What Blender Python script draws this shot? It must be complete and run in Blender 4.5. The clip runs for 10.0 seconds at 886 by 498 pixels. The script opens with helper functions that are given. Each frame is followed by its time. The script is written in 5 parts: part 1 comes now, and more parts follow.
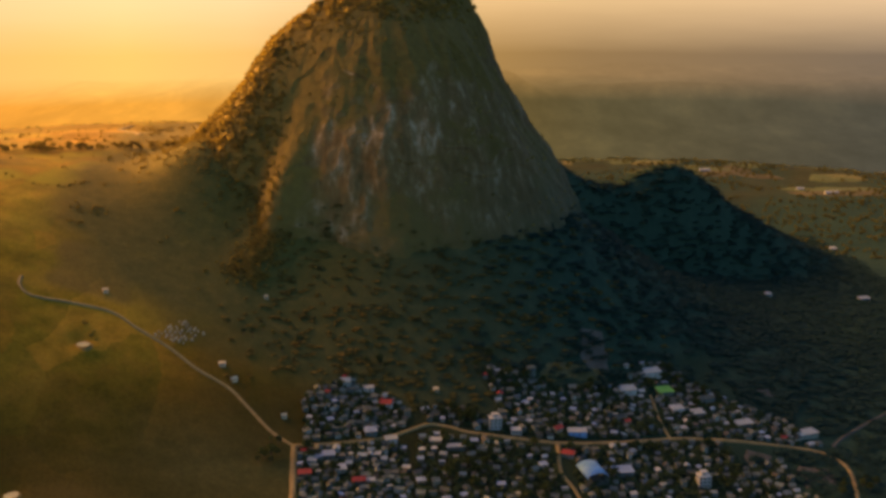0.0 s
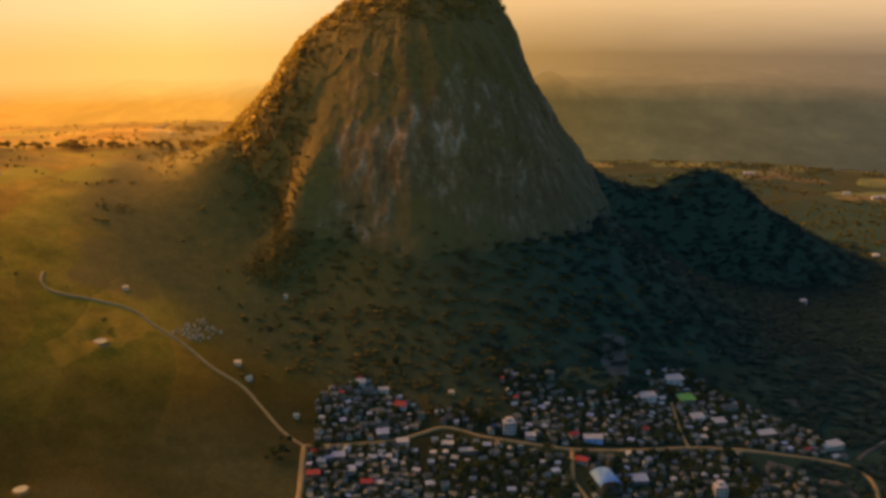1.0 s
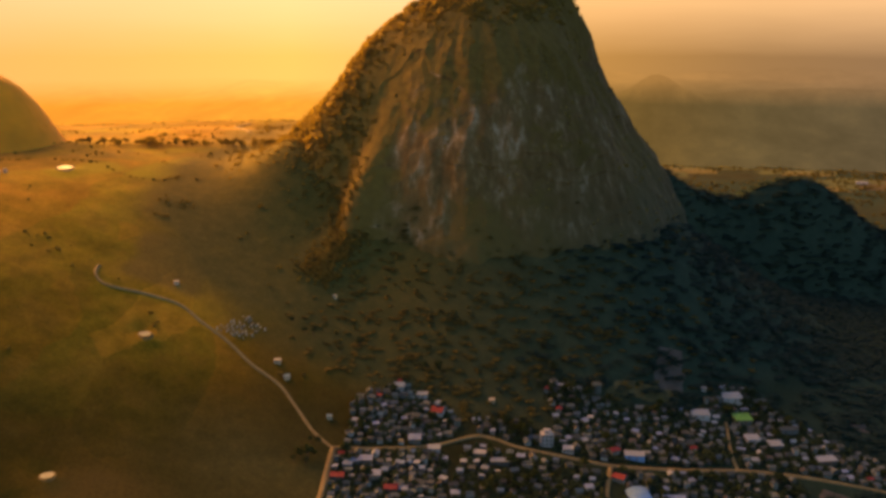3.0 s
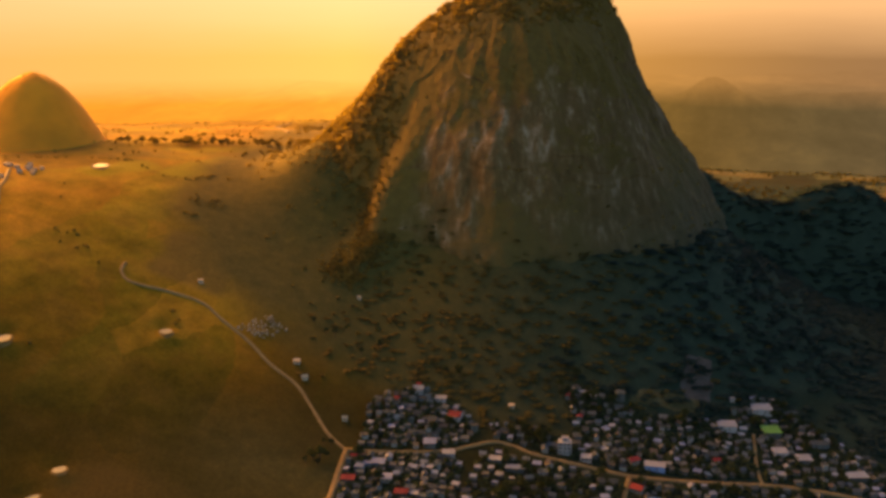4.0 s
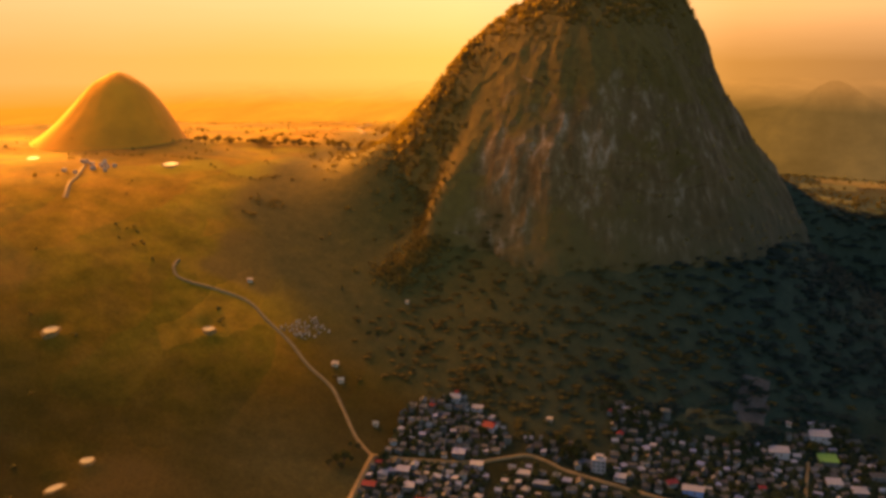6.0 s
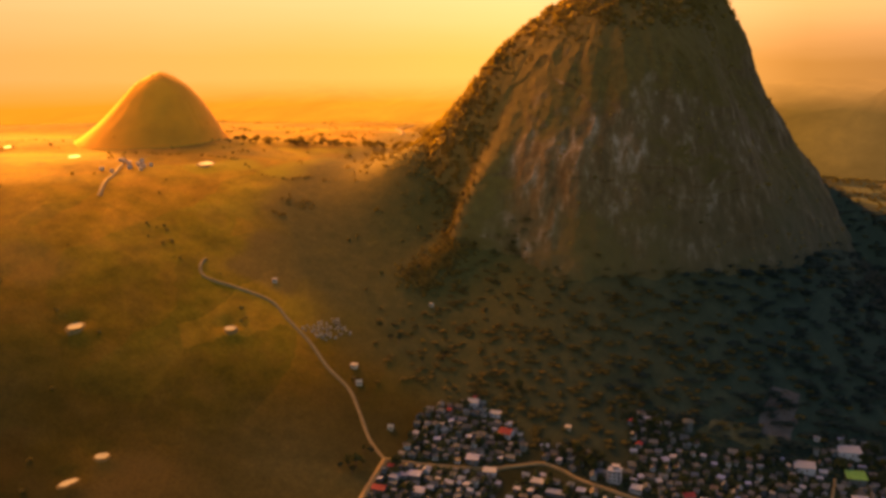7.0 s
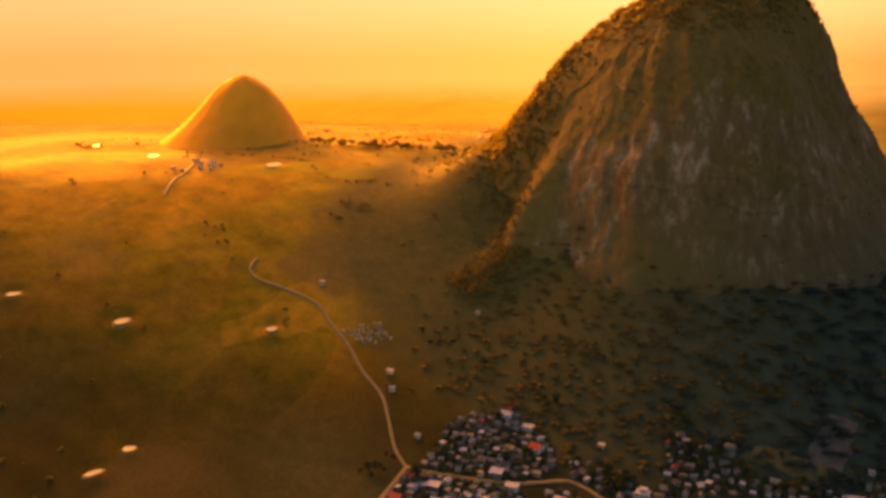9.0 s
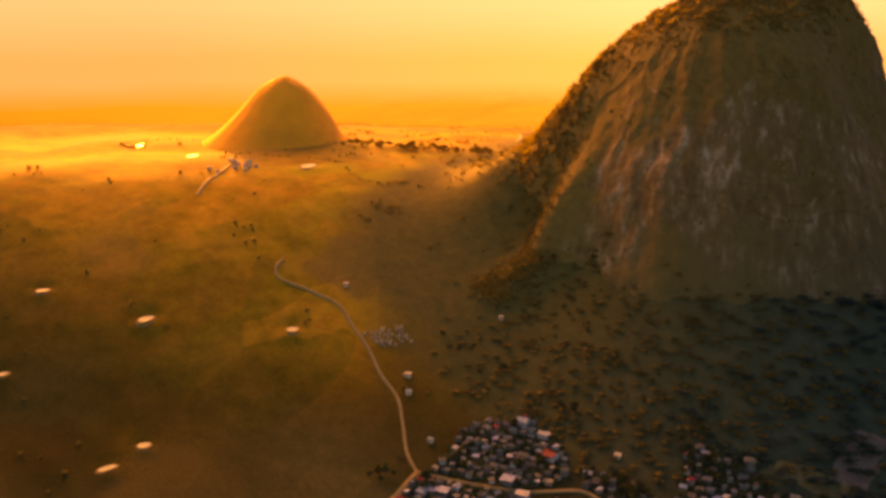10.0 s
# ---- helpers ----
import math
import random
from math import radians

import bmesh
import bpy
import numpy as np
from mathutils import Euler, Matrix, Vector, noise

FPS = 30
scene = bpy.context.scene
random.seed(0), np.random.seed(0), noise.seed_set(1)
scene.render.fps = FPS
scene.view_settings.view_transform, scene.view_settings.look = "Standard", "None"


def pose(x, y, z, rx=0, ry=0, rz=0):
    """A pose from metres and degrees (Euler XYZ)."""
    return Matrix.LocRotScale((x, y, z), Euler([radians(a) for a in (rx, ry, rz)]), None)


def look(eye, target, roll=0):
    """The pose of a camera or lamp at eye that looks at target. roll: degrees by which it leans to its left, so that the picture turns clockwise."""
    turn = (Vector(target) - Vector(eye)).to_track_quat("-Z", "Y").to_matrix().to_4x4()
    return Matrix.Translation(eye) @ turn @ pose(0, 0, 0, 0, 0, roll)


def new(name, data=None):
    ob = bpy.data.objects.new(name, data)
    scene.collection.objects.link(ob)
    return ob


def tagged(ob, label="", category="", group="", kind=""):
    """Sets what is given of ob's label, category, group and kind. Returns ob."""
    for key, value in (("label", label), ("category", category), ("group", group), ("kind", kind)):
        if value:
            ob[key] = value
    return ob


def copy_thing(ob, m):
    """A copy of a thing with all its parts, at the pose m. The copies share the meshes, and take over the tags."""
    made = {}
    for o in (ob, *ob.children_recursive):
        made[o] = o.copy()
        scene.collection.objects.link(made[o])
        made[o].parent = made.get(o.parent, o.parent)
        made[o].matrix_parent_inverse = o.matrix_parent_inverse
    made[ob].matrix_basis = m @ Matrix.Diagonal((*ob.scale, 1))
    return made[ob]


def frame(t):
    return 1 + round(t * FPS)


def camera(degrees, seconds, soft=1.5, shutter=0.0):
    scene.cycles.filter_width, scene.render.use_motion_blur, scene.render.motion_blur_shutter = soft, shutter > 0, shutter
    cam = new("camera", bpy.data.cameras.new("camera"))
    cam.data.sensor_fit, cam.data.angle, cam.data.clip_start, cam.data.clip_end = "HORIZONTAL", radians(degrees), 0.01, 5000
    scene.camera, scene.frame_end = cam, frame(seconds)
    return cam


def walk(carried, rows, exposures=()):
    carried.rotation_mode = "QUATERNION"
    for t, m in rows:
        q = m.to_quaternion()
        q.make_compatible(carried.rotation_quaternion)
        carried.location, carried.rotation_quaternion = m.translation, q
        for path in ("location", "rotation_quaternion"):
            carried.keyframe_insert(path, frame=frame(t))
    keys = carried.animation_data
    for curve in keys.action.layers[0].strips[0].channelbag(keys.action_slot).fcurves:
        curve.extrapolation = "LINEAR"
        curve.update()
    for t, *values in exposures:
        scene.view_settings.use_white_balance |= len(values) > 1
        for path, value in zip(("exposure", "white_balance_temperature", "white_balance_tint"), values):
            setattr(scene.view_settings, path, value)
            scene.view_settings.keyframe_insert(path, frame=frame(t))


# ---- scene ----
cam = camera(48.8, 10.0, soft=3.3)
METRES, EYE, TILT, LEAN, TURN = 340.0, 310.0, -13.25, 0.0, 0.0
ROWS = [
    (0.0, 0.0, 0.0, 0.0, 0.0, 0.0, -0.0),
    (0.5, 0.0371, 0.0069, 0.0029, 1.35, -0.01, -0.37),
    (1.0, 0.0783, 0.0161, 0.005, 2.89, -0.0, -0.76),
    (1.5, 0.1218, 0.0277, 0.0083, 4.54, -0.03, -1.18),
    (2.0, 0.1642, 0.042, 0.0103, 6.25, -0.04, -1.61),
    (2.5, 0.2085, 0.0564, 0.0133, 8.03, -0.07, -2.03),
    (4.0, 0.3402, 0.1159, 0.0234, 13.36, -0.18, -3.31),
    (4.5, 0.3832, 0.1356, 0.0298, 15.12, -0.29, -3.73),
    (5.0, 0.4265, 0.1572, 0.0378, 16.93, -0.43, -4.19),
    (5.5, 0.4694, 0.181, 0.0431, 18.73, -0.52, -4.56),
    (7.0, 0.5998, 0.2594, 0.0707, 24.35, -1.08, -5.77),
    (7.5, 0.6442, 0.2878, 0.0807, 26.26, -1.28, -6.17),
    (8.0, 0.688, 0.3202, 0.0911, 28.21, -1.52, -6.54),
    (8.5, 0.7328, 0.3531, 0.1013, 30.18, -1.73, -6.88),
    (9.0, 0.7757, 0.3905, 0.1094, 32.18, -1.91, -7.23),
    (9.5, 0.8179, 0.4274, 0.1188, 34.19, -2.12, -7.61),
    (10.0, 0.8595, 0.4658, 0.1297, 36.21, -2.38, -7.93),
]
walk(cam, [(t, pose(0, 0, EYE, TILT, LEAN, TURN) @ pose(METRES * x, METRES * y, METRES * z, 90 + pitch, roll, yaw)) for t, x, y, z, yaw, pitch, roll in ROWS],
     exposures=[(0.0, 1.18, 6500, 11), (2.5, 1.25, 7600, 21), (5.0, 1.34, 9100, 33), (7.5, 1.42, 10700, 45), (10.0, 1.5, 12500, 55)])

# ---- world and light ----
SUN_LEFT, SUN_UP, GLOW = 56.0, 9.0, 12.5
sun_way = Vector((-math.sin(radians(SUN_LEFT)) * math.cos(radians(SUN_UP)), math.cos(radians(SUN_LEFT)) * math.cos(radians(SUN_UP)), math.sin(radians(SUN_UP))))
world = bpy.data.worlds.new("evening_sky")
scene.world = world
world.use_nodes = True
wn = world.node_tree
sky = wn.nodes.new("ShaderNodeTexSky")
sky.sky_type, sky.sun_disc = "NISHITA", False
sky.sun_elevation, sky.sun_rotation = radians(SUN_UP), radians(-SUN_LEFT)
sky.air_density, sky.dust_density, sky.ozone_density = 1.0, 1.0, 3.0
wn.links.new(sky.outputs[0], wn.nodes["Background"].inputs[0])
wn.nodes["Background"].inputs[1].default_value = 0.10
# the wide warm glow that evening haze spreads round the sun
way = wn.nodes.new("ShaderNodeTexCoord")
dot = wn.nodes.new("ShaderNodeVectorMath")
dot.operation = "DOT_PRODUCT"
dot.inputs[1].default_value = sun_way
wn.links.new(way.outputs["Generated"], dot.inputs[0])
lobe = wn.nodes.new("ShaderNodeMath")
lobe.operation, lobe.use_clamp = "MAXIMUM", True
lobe.inputs[1].default_value = 0.0
wn.links.new(dot.outputs["Value"], lobe.inputs[0])
peak = wn.nodes.new("ShaderNodeMath")
peak.operation = "POWER"
peak.inputs[1].default_value = 8.0
wn.links.new(lobe.outputs[0], peak.inputs[0])
glow = wn.nodes.new("ShaderNodeBackground")
glow.inputs[0].default_value = (1.0, 0.45, 0.05, 1)
power = wn.nodes.new("ShaderNodeMath")
power.operation = "MULTIPLY"
power.inputs[1].default_value = GLOW
wn.links.new(peak.outputs[0], power.inputs[0])
wn.links.new(power.outputs[0], glow.inputs[1])
both = wn.nodes.new("ShaderNodeAddShader")
wn.links.new(wn.nodes["Background"].outputs[0], both.inputs[0])
wn.links.new(glow.outputs[0], both.inputs[1])
wn.links.new(both.outputs[0], wn.nodes["World Output"].inputs[0])
sun = new("sun", bpy.data.lights.new("sun", "SUN"))
sun.data.energy, sun.data.angle, sun.data.color = 4.3, radians(0.8), (1.0, 0.45, 0.06)
sun.matrix_world = look(sun_way * 1000, (0, 0, 0))

# ---- materials ----
def material(name, rough=0.9):
    m = bpy.data.materials.new(name)
    m.use_nodes = True
    b = m.node_tree.nodes["Principled BSDF"]
    b.inputs["Roughness"].default_value = rough
    b.inputs["Specular IOR Level"].default_value = 0.25
    return m, m.node_tree, b


def node(nt, kind, **values):
    n = nt.nodes.new("ShaderNode" + kind)
    for k, v in values.items():
        if k.startswith("i_"):
            n.inputs[k[2:].replace("_", " ")].default_value = v
    return n


def noise_tex(nt, scale, detail=4.0, stretch=(1, 1, 1), rough=0.55):
    """Noise over places in metres: scale in cells a metre."""
    geo = nt.nodes.new("ShaderNodeNewGeometry")
    mp = nt.nodes.new("ShaderNodeMapping")
    mp.inputs["Scale"].default_value = stretch
    n = node(nt, "TexNoise", i_Scale=scale, i_Detail=detail, i_Roughness=rough)
    nt.links.new(geo.outputs["Position"], mp.inputs["Vector"])
    nt.links.new(mp.outputs[0], n.inputs["Vector"])
    return n


def ramp(nt, fac, stops, constant=False):
    r = nt.nodes.new("ShaderNodeValToRGB")
    r.color_ramp.interpolation = "CONSTANT" if constant else "LINEAR"
    e = r.color_ramp.elements
    while len(e) < len(stops):
        e.new(0.5)
    for k, (p, c) in zip(e, stops):
        k.position, k.color = p, (*c, 1)
    nt.links.new(fac, r.inputs[0])
    return r.outputs[0]


def mix(nt, fac, a, b, blend="MIX"):
    n = nt.nodes.new("ShaderNodeMix")
    n.data_type, n.blend_type = "RGBA", blend
    for sock, v in ((n.inputs[0], fac), (n.inputs[6], a), (n.inputs[7], b)):
        if isinstance(v, (int, float)):
            sock.default_value = v
        elif isinstance(v, tuple):
            sock.default_value = (*v, 1)
        else:
            nt.links.new(v, sock)
    return n.outputs[2]


def bump_to(nt, b, height, strength, distance):
    n = nt.nodes.new("ShaderNodeBump")
    n.inputs["Strength"].default_value, n.inputs["Distance"].default_value = strength, distance
    nt.links.new(height, n.inputs["Height"])
    nt.links.new(n.outputs[0], b.inputs["Normal"])


def paint(name, stops, scale, rough=0.9, relief=0.3, stretch=(1, 1, 1), by_object=None, by_island=False, leafy=0.0, nap=0.0):
    """A surface of mottled colour in two scales, with fine relief; by_object: colours of which each object takes one."""
    m, nt, b = material(name, rough)
    n1 = noise_tex(nt, scale, 5, stretch)
    n2 = noise_tex(nt, scale * 7, 3, stretch)
    col = ramp(nt, n1.outputs[0], stops)
    if by_object:
        info = nt.nodes.new("ShaderNodeObjectInfo")
        geo = nt.nodes.new("ShaderNodeNewGeometry")
        own = ramp(nt, geo.outputs["Random Per Island"] if by_island else info.outputs["Random"], [(i / len(by_object), c) for i, c in enumerate(by_object)], True)
        col = mix(nt, 1.0, own, col, "MULTIPLY")
    dark = ramp(nt, n2.outputs[0], [(0.3, (0.7, 0.7, 0.7)), (0.65, (1.1, 1.1, 1.1))])
    col = mix(nt, 1.0, col, dark, "MULTIPLY")
    nt.links.new(col, b.inputs["Base Color"])
    bump_to(nt, b, n2.outputs[0], relief, 0.3)
    if nap:
        b.inputs["Sheen Weight"].default_value, b.inputs["Sheen Tint"].default_value = nap, (1.0, 0.6, 0.15, 1)
    if leafy:
        # thin leaves let part of the light through
        through_leaf = nt.nodes.new("ShaderNodeBsdfTranslucent")
        nt.links.new(mix(nt, 1.0, col, (1.25, 1.2, 0.6), "MULTIPLY"), through_leaf.inputs[0])
        blend = nt.nodes.new("ShaderNodeMixShader")
        blend.inputs[0].default_value = leafy
        nt.links.new(b.outputs[0], blend.inputs[1])
        nt.links.new(through_leaf.outputs[0], blend.inputs[2])
        nt.links.new(blend.outputs[0], nt.nodes["Material Output"].inputs[0])
    return m


def ground_material():
    m, nt, b = material("field_ground", 0.9)
    b.inputs["Specular IOR Level"].default_value = 0.06
    geo = nt.nodes.new("ShaderNodeNewGeometry")
    cover = nt.nodes.new("ShaderNodeAttribute")
    cover.attribute_name = "cover"
    big = noise_tex(nt, 0.011, 5)
    warp = nt.nodes.new("ShaderNodeVectorMath")
    warp.operation = "MULTIPLY_ADD"
    warp.inputs[1].default_value = (60, 60, 0)
    nt.links.new(big.outputs["Color"], warp.inputs[0])
    nt.links.new(geo.outputs["Position"], warp.inputs[2])
    mp = nt.nodes.new("ShaderNodeMapping")
    mp.inputs["Scale"].default_value = (0.016, 0.010, 0.0)
    mp.inputs["Rotation"].default_value = (0, 0, 0.5)
    nt.links.new(warp.outputs[0], mp.inputs[0])
    cells = node(nt, "TexVoronoi", i_Scale=1.0)
    nt.links.new(mp.outputs[0], cells.inputs["Vector"])
    sep = nt.nodes.new("ShaderNodeSeparateColor")
    nt.links.new(cells.outputs["Color"], sep.inputs[0])
    field = ramp(nt, sep.outputs[0], [(0.0, (0.16, 0.14, 0.026)), (0.25, (0.27, 0.16, 0.04)), (0.45, (0.11, 0.115, 0.02)), (0.65, (0.36, 0.23, 0.06)), (0.85, (0.18, 0.17, 0.04)), (1.0, (0.25, 0.14, 0.042))])
    mott = noise_tex(nt, 0.028, 8, rough=0.65)
    grass = ramp(nt, mott.outputs[0], [(0.3, (0.08, 0.075, 0.016)), (0.47, (0.18, 0.13, 0.03)), (0.58, (0.22, 0.13, 0.036)), (0.75, (0.34, 0.23, 0.06))])
    open_land = mix(nt, 0.5, field, grass)
    # dry land, and the haze painted as paler ground up the slope
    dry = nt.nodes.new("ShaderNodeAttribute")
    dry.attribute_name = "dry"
    # the valley's blue shade is put into its ground colour
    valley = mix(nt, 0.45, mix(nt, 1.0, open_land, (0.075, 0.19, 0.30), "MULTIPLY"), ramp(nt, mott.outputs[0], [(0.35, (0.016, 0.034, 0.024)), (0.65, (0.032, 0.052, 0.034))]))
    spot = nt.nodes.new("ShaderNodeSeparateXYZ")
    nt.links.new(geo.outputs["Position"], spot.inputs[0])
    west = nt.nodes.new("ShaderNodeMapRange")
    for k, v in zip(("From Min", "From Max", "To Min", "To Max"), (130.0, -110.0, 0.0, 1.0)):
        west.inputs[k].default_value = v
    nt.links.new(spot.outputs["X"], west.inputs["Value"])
    # westward the ground colour is warmed to stand for haze
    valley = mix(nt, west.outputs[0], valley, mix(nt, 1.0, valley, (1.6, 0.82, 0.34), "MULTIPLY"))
    blotch = ramp(nt, noise_tex(nt, 0.013, 6, rough=0.6).outputs[0], [(0.36, (0.66, 0.64, 0.5)), (0.47, (0.86, 0.82, 0.70)), (0.55, (1.02, 0.96, 0.92)), (0.66, (1.18, 1.06, 1.0))])
    open_land = mix(nt, 1.0, open_land, blotch, "MULTIPLY")
    straw = mix(nt, 1.0, open_land, (2.25, 1.95, 0.72), "MULTIPLY")
    tufts = ramp(nt, noise_tex(nt, 0.05, 7, rough=0.65).outputs[0], [(0.36, (0.72, 0.73, 0.58)), (0.48, (0.95, 0.92, 0.82)), (0.62, (1.16, 1.10, 1.02))])
    straw = mix(nt, 1.0, straw, tufts, "MULTIPLY")
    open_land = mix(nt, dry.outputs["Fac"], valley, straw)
    nap = nt.nodes.new("ShaderNodeMath")
    nap.operation = "MULTIPLY"
    nap.inputs[1].default_value = 0.14
    nt.links.new(dry.outputs["Fac"], nap.inputs[0])
    nt.links.new(nap.outputs[0], b.inputs["Sheen Weight"])
    b.inputs["Sheen Tint"].default_value, b.inputs["Sheen Roughness"].default_value = (1.0, 0.62, 0.16, 1), 0.5
    for word, tint in (("tilled", (0.21, 0.125, 0.034)), ("crop", (0.34, 0.29, 0.02))):
        at = nt.nodes.new("ShaderNodeAttribute")
        at.attribute_name = word
        open_land = mix(nt, at.outputs["Fac"], open_land, mix(nt, 0.35, tint, open_land))
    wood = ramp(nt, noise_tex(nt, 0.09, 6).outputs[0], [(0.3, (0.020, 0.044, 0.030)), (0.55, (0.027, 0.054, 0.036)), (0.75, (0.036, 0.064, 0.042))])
    # wooded ground too: lightened westward as haze, left dark eastward as shade
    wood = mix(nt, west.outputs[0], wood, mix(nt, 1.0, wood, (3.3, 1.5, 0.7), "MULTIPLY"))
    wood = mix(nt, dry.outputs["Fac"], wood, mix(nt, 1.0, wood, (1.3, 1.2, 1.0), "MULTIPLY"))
    edge = nt.nodes.new("ShaderNodeMath")
    edge.operation = "MULTIPLY_ADD"
    edge.inputs[1].default_value, edge.inputs[2].default_value = 0.7, -0.35
    nt.links.new(mott.outputs[0], edge.inputs[0])
    add = nt.nodes.new("ShaderNodeMath")
    add.use_clamp = True
    nt.links.new(edge.outputs[0], add.inputs[0])
    nt.links.new(cover.outputs["Fac"], add.inputs[1])
    col = mix(nt, add.outputs[0], open_land, wood)
    fine = noise_tex(nt, 0.45, 4)
    col = mix(nt, 1.0, col, ramp(nt, fine.outputs[0], [(0.3, (0.8, 0.8, 0.8)), (0.7, (1.12, 1.12, 1.12))]), "MULTIPLY")
    nt.links.new(col, b.inputs["Base Color"])
    bump_to(nt, b, fine.outputs[0], 0.35, 0.8)
    return m


def rock_material():
    m, nt, b = material("cliff_rock", 0.9)
    geo = nt.nodes.new("ShaderNodeNewGeometry")
    streak = noise_tex(nt, 0.085, 7, (1, 1, 0.16), 0.68)
    patch = noise_tex(nt, 0.022, 4, (1, 1, 0.6))
    bare = ramp(nt, streak.outputs[0], [(0.36, (0.14, 0.085, 0.026)), (0.46, (0.19, 0.116, 0.038)), (0.53, (0.23, 0.145, 0.052)), (0.60, (0.33, 0.225, 0.105)), (0.70, (0.52, 0.39, 0.235))])
    scrub = ramp(nt, noise_tex(nt, 0.16, 5).outputs[0], [(0.3, (0.155, 0.10, 0.02)), (0.55, (0.195, 0.128, 0.025)), (0.75, (0.235, 0.155, 0.033))])
    sep = nt.nodes.new("ShaderNodeSeparateXYZ")
    nt.links.new(geo.outputs["Normal"], sep.inputs[0])
    s = nt.nodes.new("ShaderNodeMath")
    s.operation = "MULTIPLY_ADD"
    s.inputs[1].default_value = 0.55
    nt.links.new(sep.outputs["Z"], s.inputs[0])
    nt.links.new(patch.outputs[0], s.inputs[2])
    place = nt.nodes.new("ShaderNodeSeparateXYZ")
    nt.links.new(geo.outputs["Position"], place.inputs[0])
    foot = nt.nodes.new("ShaderNodeMapRange")
    for k, v in zip(("From Min", "From Max", "To Min", "To Max"), (120.0, 30.0, 0.0, 0.4)):
        foot.inputs[k].default_value = v
    nt.links.new(place.outputs["Z"], foot.inputs["Value"])
    total = nt.nodes.new("ShaderNodeMath")
    nt.links.new(s.outputs[0], total.inputs[0])
    crown = nt.nodes.new("ShaderNodeMapRange")
    for k, v in zip(("From Min", "From Max", "To Min", "To Max"), (235.0, 300.0, 0.0, 0.32)):
        crown.inputs[k].default_value = v
    nt.links.new(place.outputs["Z"], crown.inputs["Value"])
    ends = nt.nodes.new("ShaderNodeMath")
    nt.links.new(foot.outputs[0], ends.inputs[0])
    nt.links.new(crown.outputs[0], ends.inputs[1])
    west = nt.nodes.new("ShaderNodeMapRange")
    for k, v in zip(("From Min", "From Max", "To Min", "To Max"), (-120.0, -190.0, 0.0, 0.8)):
        west.inputs[k].default_value = v
    nt.links.new(place.outputs["X"], west.inputs["Value"])
    cover = nt.nodes.new("ShaderNodeMath")
    nt.links.new(ends.outputs[0], cover.inputs[0])
    nt.links.new(west.outputs[0], cover.inputs[1])
    nt.links.new(cover.outputs[0], total.inputs[1])
    green = ramp(nt, total.outputs[0], [(0.70, (0, 0, 0)), (0.90, (1, 1, 1))])
    # the rock colour darkens and blues eastward, painted as shade under thinner haze
    east_shade = nt.nodes.new("ShaderNodeMapRange")
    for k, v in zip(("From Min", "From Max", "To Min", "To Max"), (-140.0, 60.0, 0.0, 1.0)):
        east_shade.inputs[k].default_value = v
    nt.links.new(place.outputs["X"], east_shade.inputs["Value"])
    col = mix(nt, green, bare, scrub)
    col = mix(nt, east_shade.outputs[0], col, mix(nt, 1.0, col, (0.54, 0.59, 0.66), "MULTIPLY"))
    leaf_line = nt.nodes.new("ShaderNodeMath")
    leaf_line.operation = "MULTIPLY_ADD"
    leaf_line.inputs[1].default_value = -110.0
    nt.links.new(patch.outputs[0], leaf_line.inputs[0])
    nt.links.new(place.outputs["Z"], leaf_line.inputs[2])
    wooded = nt.nodes.new("ShaderNodeMapRange")
    for k, v in zip(("From Min", "From Max", "To Min", "To Max"), (125.0, 0.0, 0.0, 1.0)):
        wooded.inputs[k].default_value = v
    nt.links.new(leaf_line.outputs[0], wooded.inputs["Value"])
    # woods at the foot: the east side's shade is put into their colour
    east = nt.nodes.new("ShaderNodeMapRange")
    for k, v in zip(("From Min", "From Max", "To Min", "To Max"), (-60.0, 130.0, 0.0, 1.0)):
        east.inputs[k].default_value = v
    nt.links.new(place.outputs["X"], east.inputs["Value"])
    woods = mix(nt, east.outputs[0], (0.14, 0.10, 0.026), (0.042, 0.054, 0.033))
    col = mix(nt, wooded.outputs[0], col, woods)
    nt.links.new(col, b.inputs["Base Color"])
    bump_to(nt, b, streak.outputs[0], 0.55, 2.5)
    return m


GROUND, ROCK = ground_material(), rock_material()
ROAD = paint("dirt_road", [(0.3, (0.25, 0.175, 0.07)), (0.7, (0.34, 0.245, 0.105))], 0.15, 0.95, 0.2)
EARTH = paint("bare_earth", [(0.3, (0.17, 0.115, 0.032)), (0.7, (0.25, 0.165, 0.05))], 0.08, 0.95, 0.3)
STRAW = paint("yellow_field", [(0.3, (0.13, 0.115, 0.03)), (0.7, (0.20, 0.165, 0.04))], 0.05, 0.9, 0.4)
PLOUGH = paint("ploughed_field", [(0.3, (0.085, 0.068, 0.030)), (0.7, (0.13, 0.10, 0.042))], 0.05, 0.95, 0.4)
DULL_EARTH = paint("dull_earth", [(0.3, (0.07, 0.066, 0.056)), (0.7, (0.11, 0.10, 0.084))], 0.06, 0.95, 0.3)
LUSH = paint("green_crop", [(0.3, (0.07, 0.088, 0.025)), (0.7, (0.12, 0.13, 0.036))], 0.03, 0.9, 0.4)
PASTURE = paint("pasture", [(0.3, (0.060, 0.066, 0.024)), (0.7, (0.120, 0.108, 0.048))], 0.05, 0.95, 0.4)
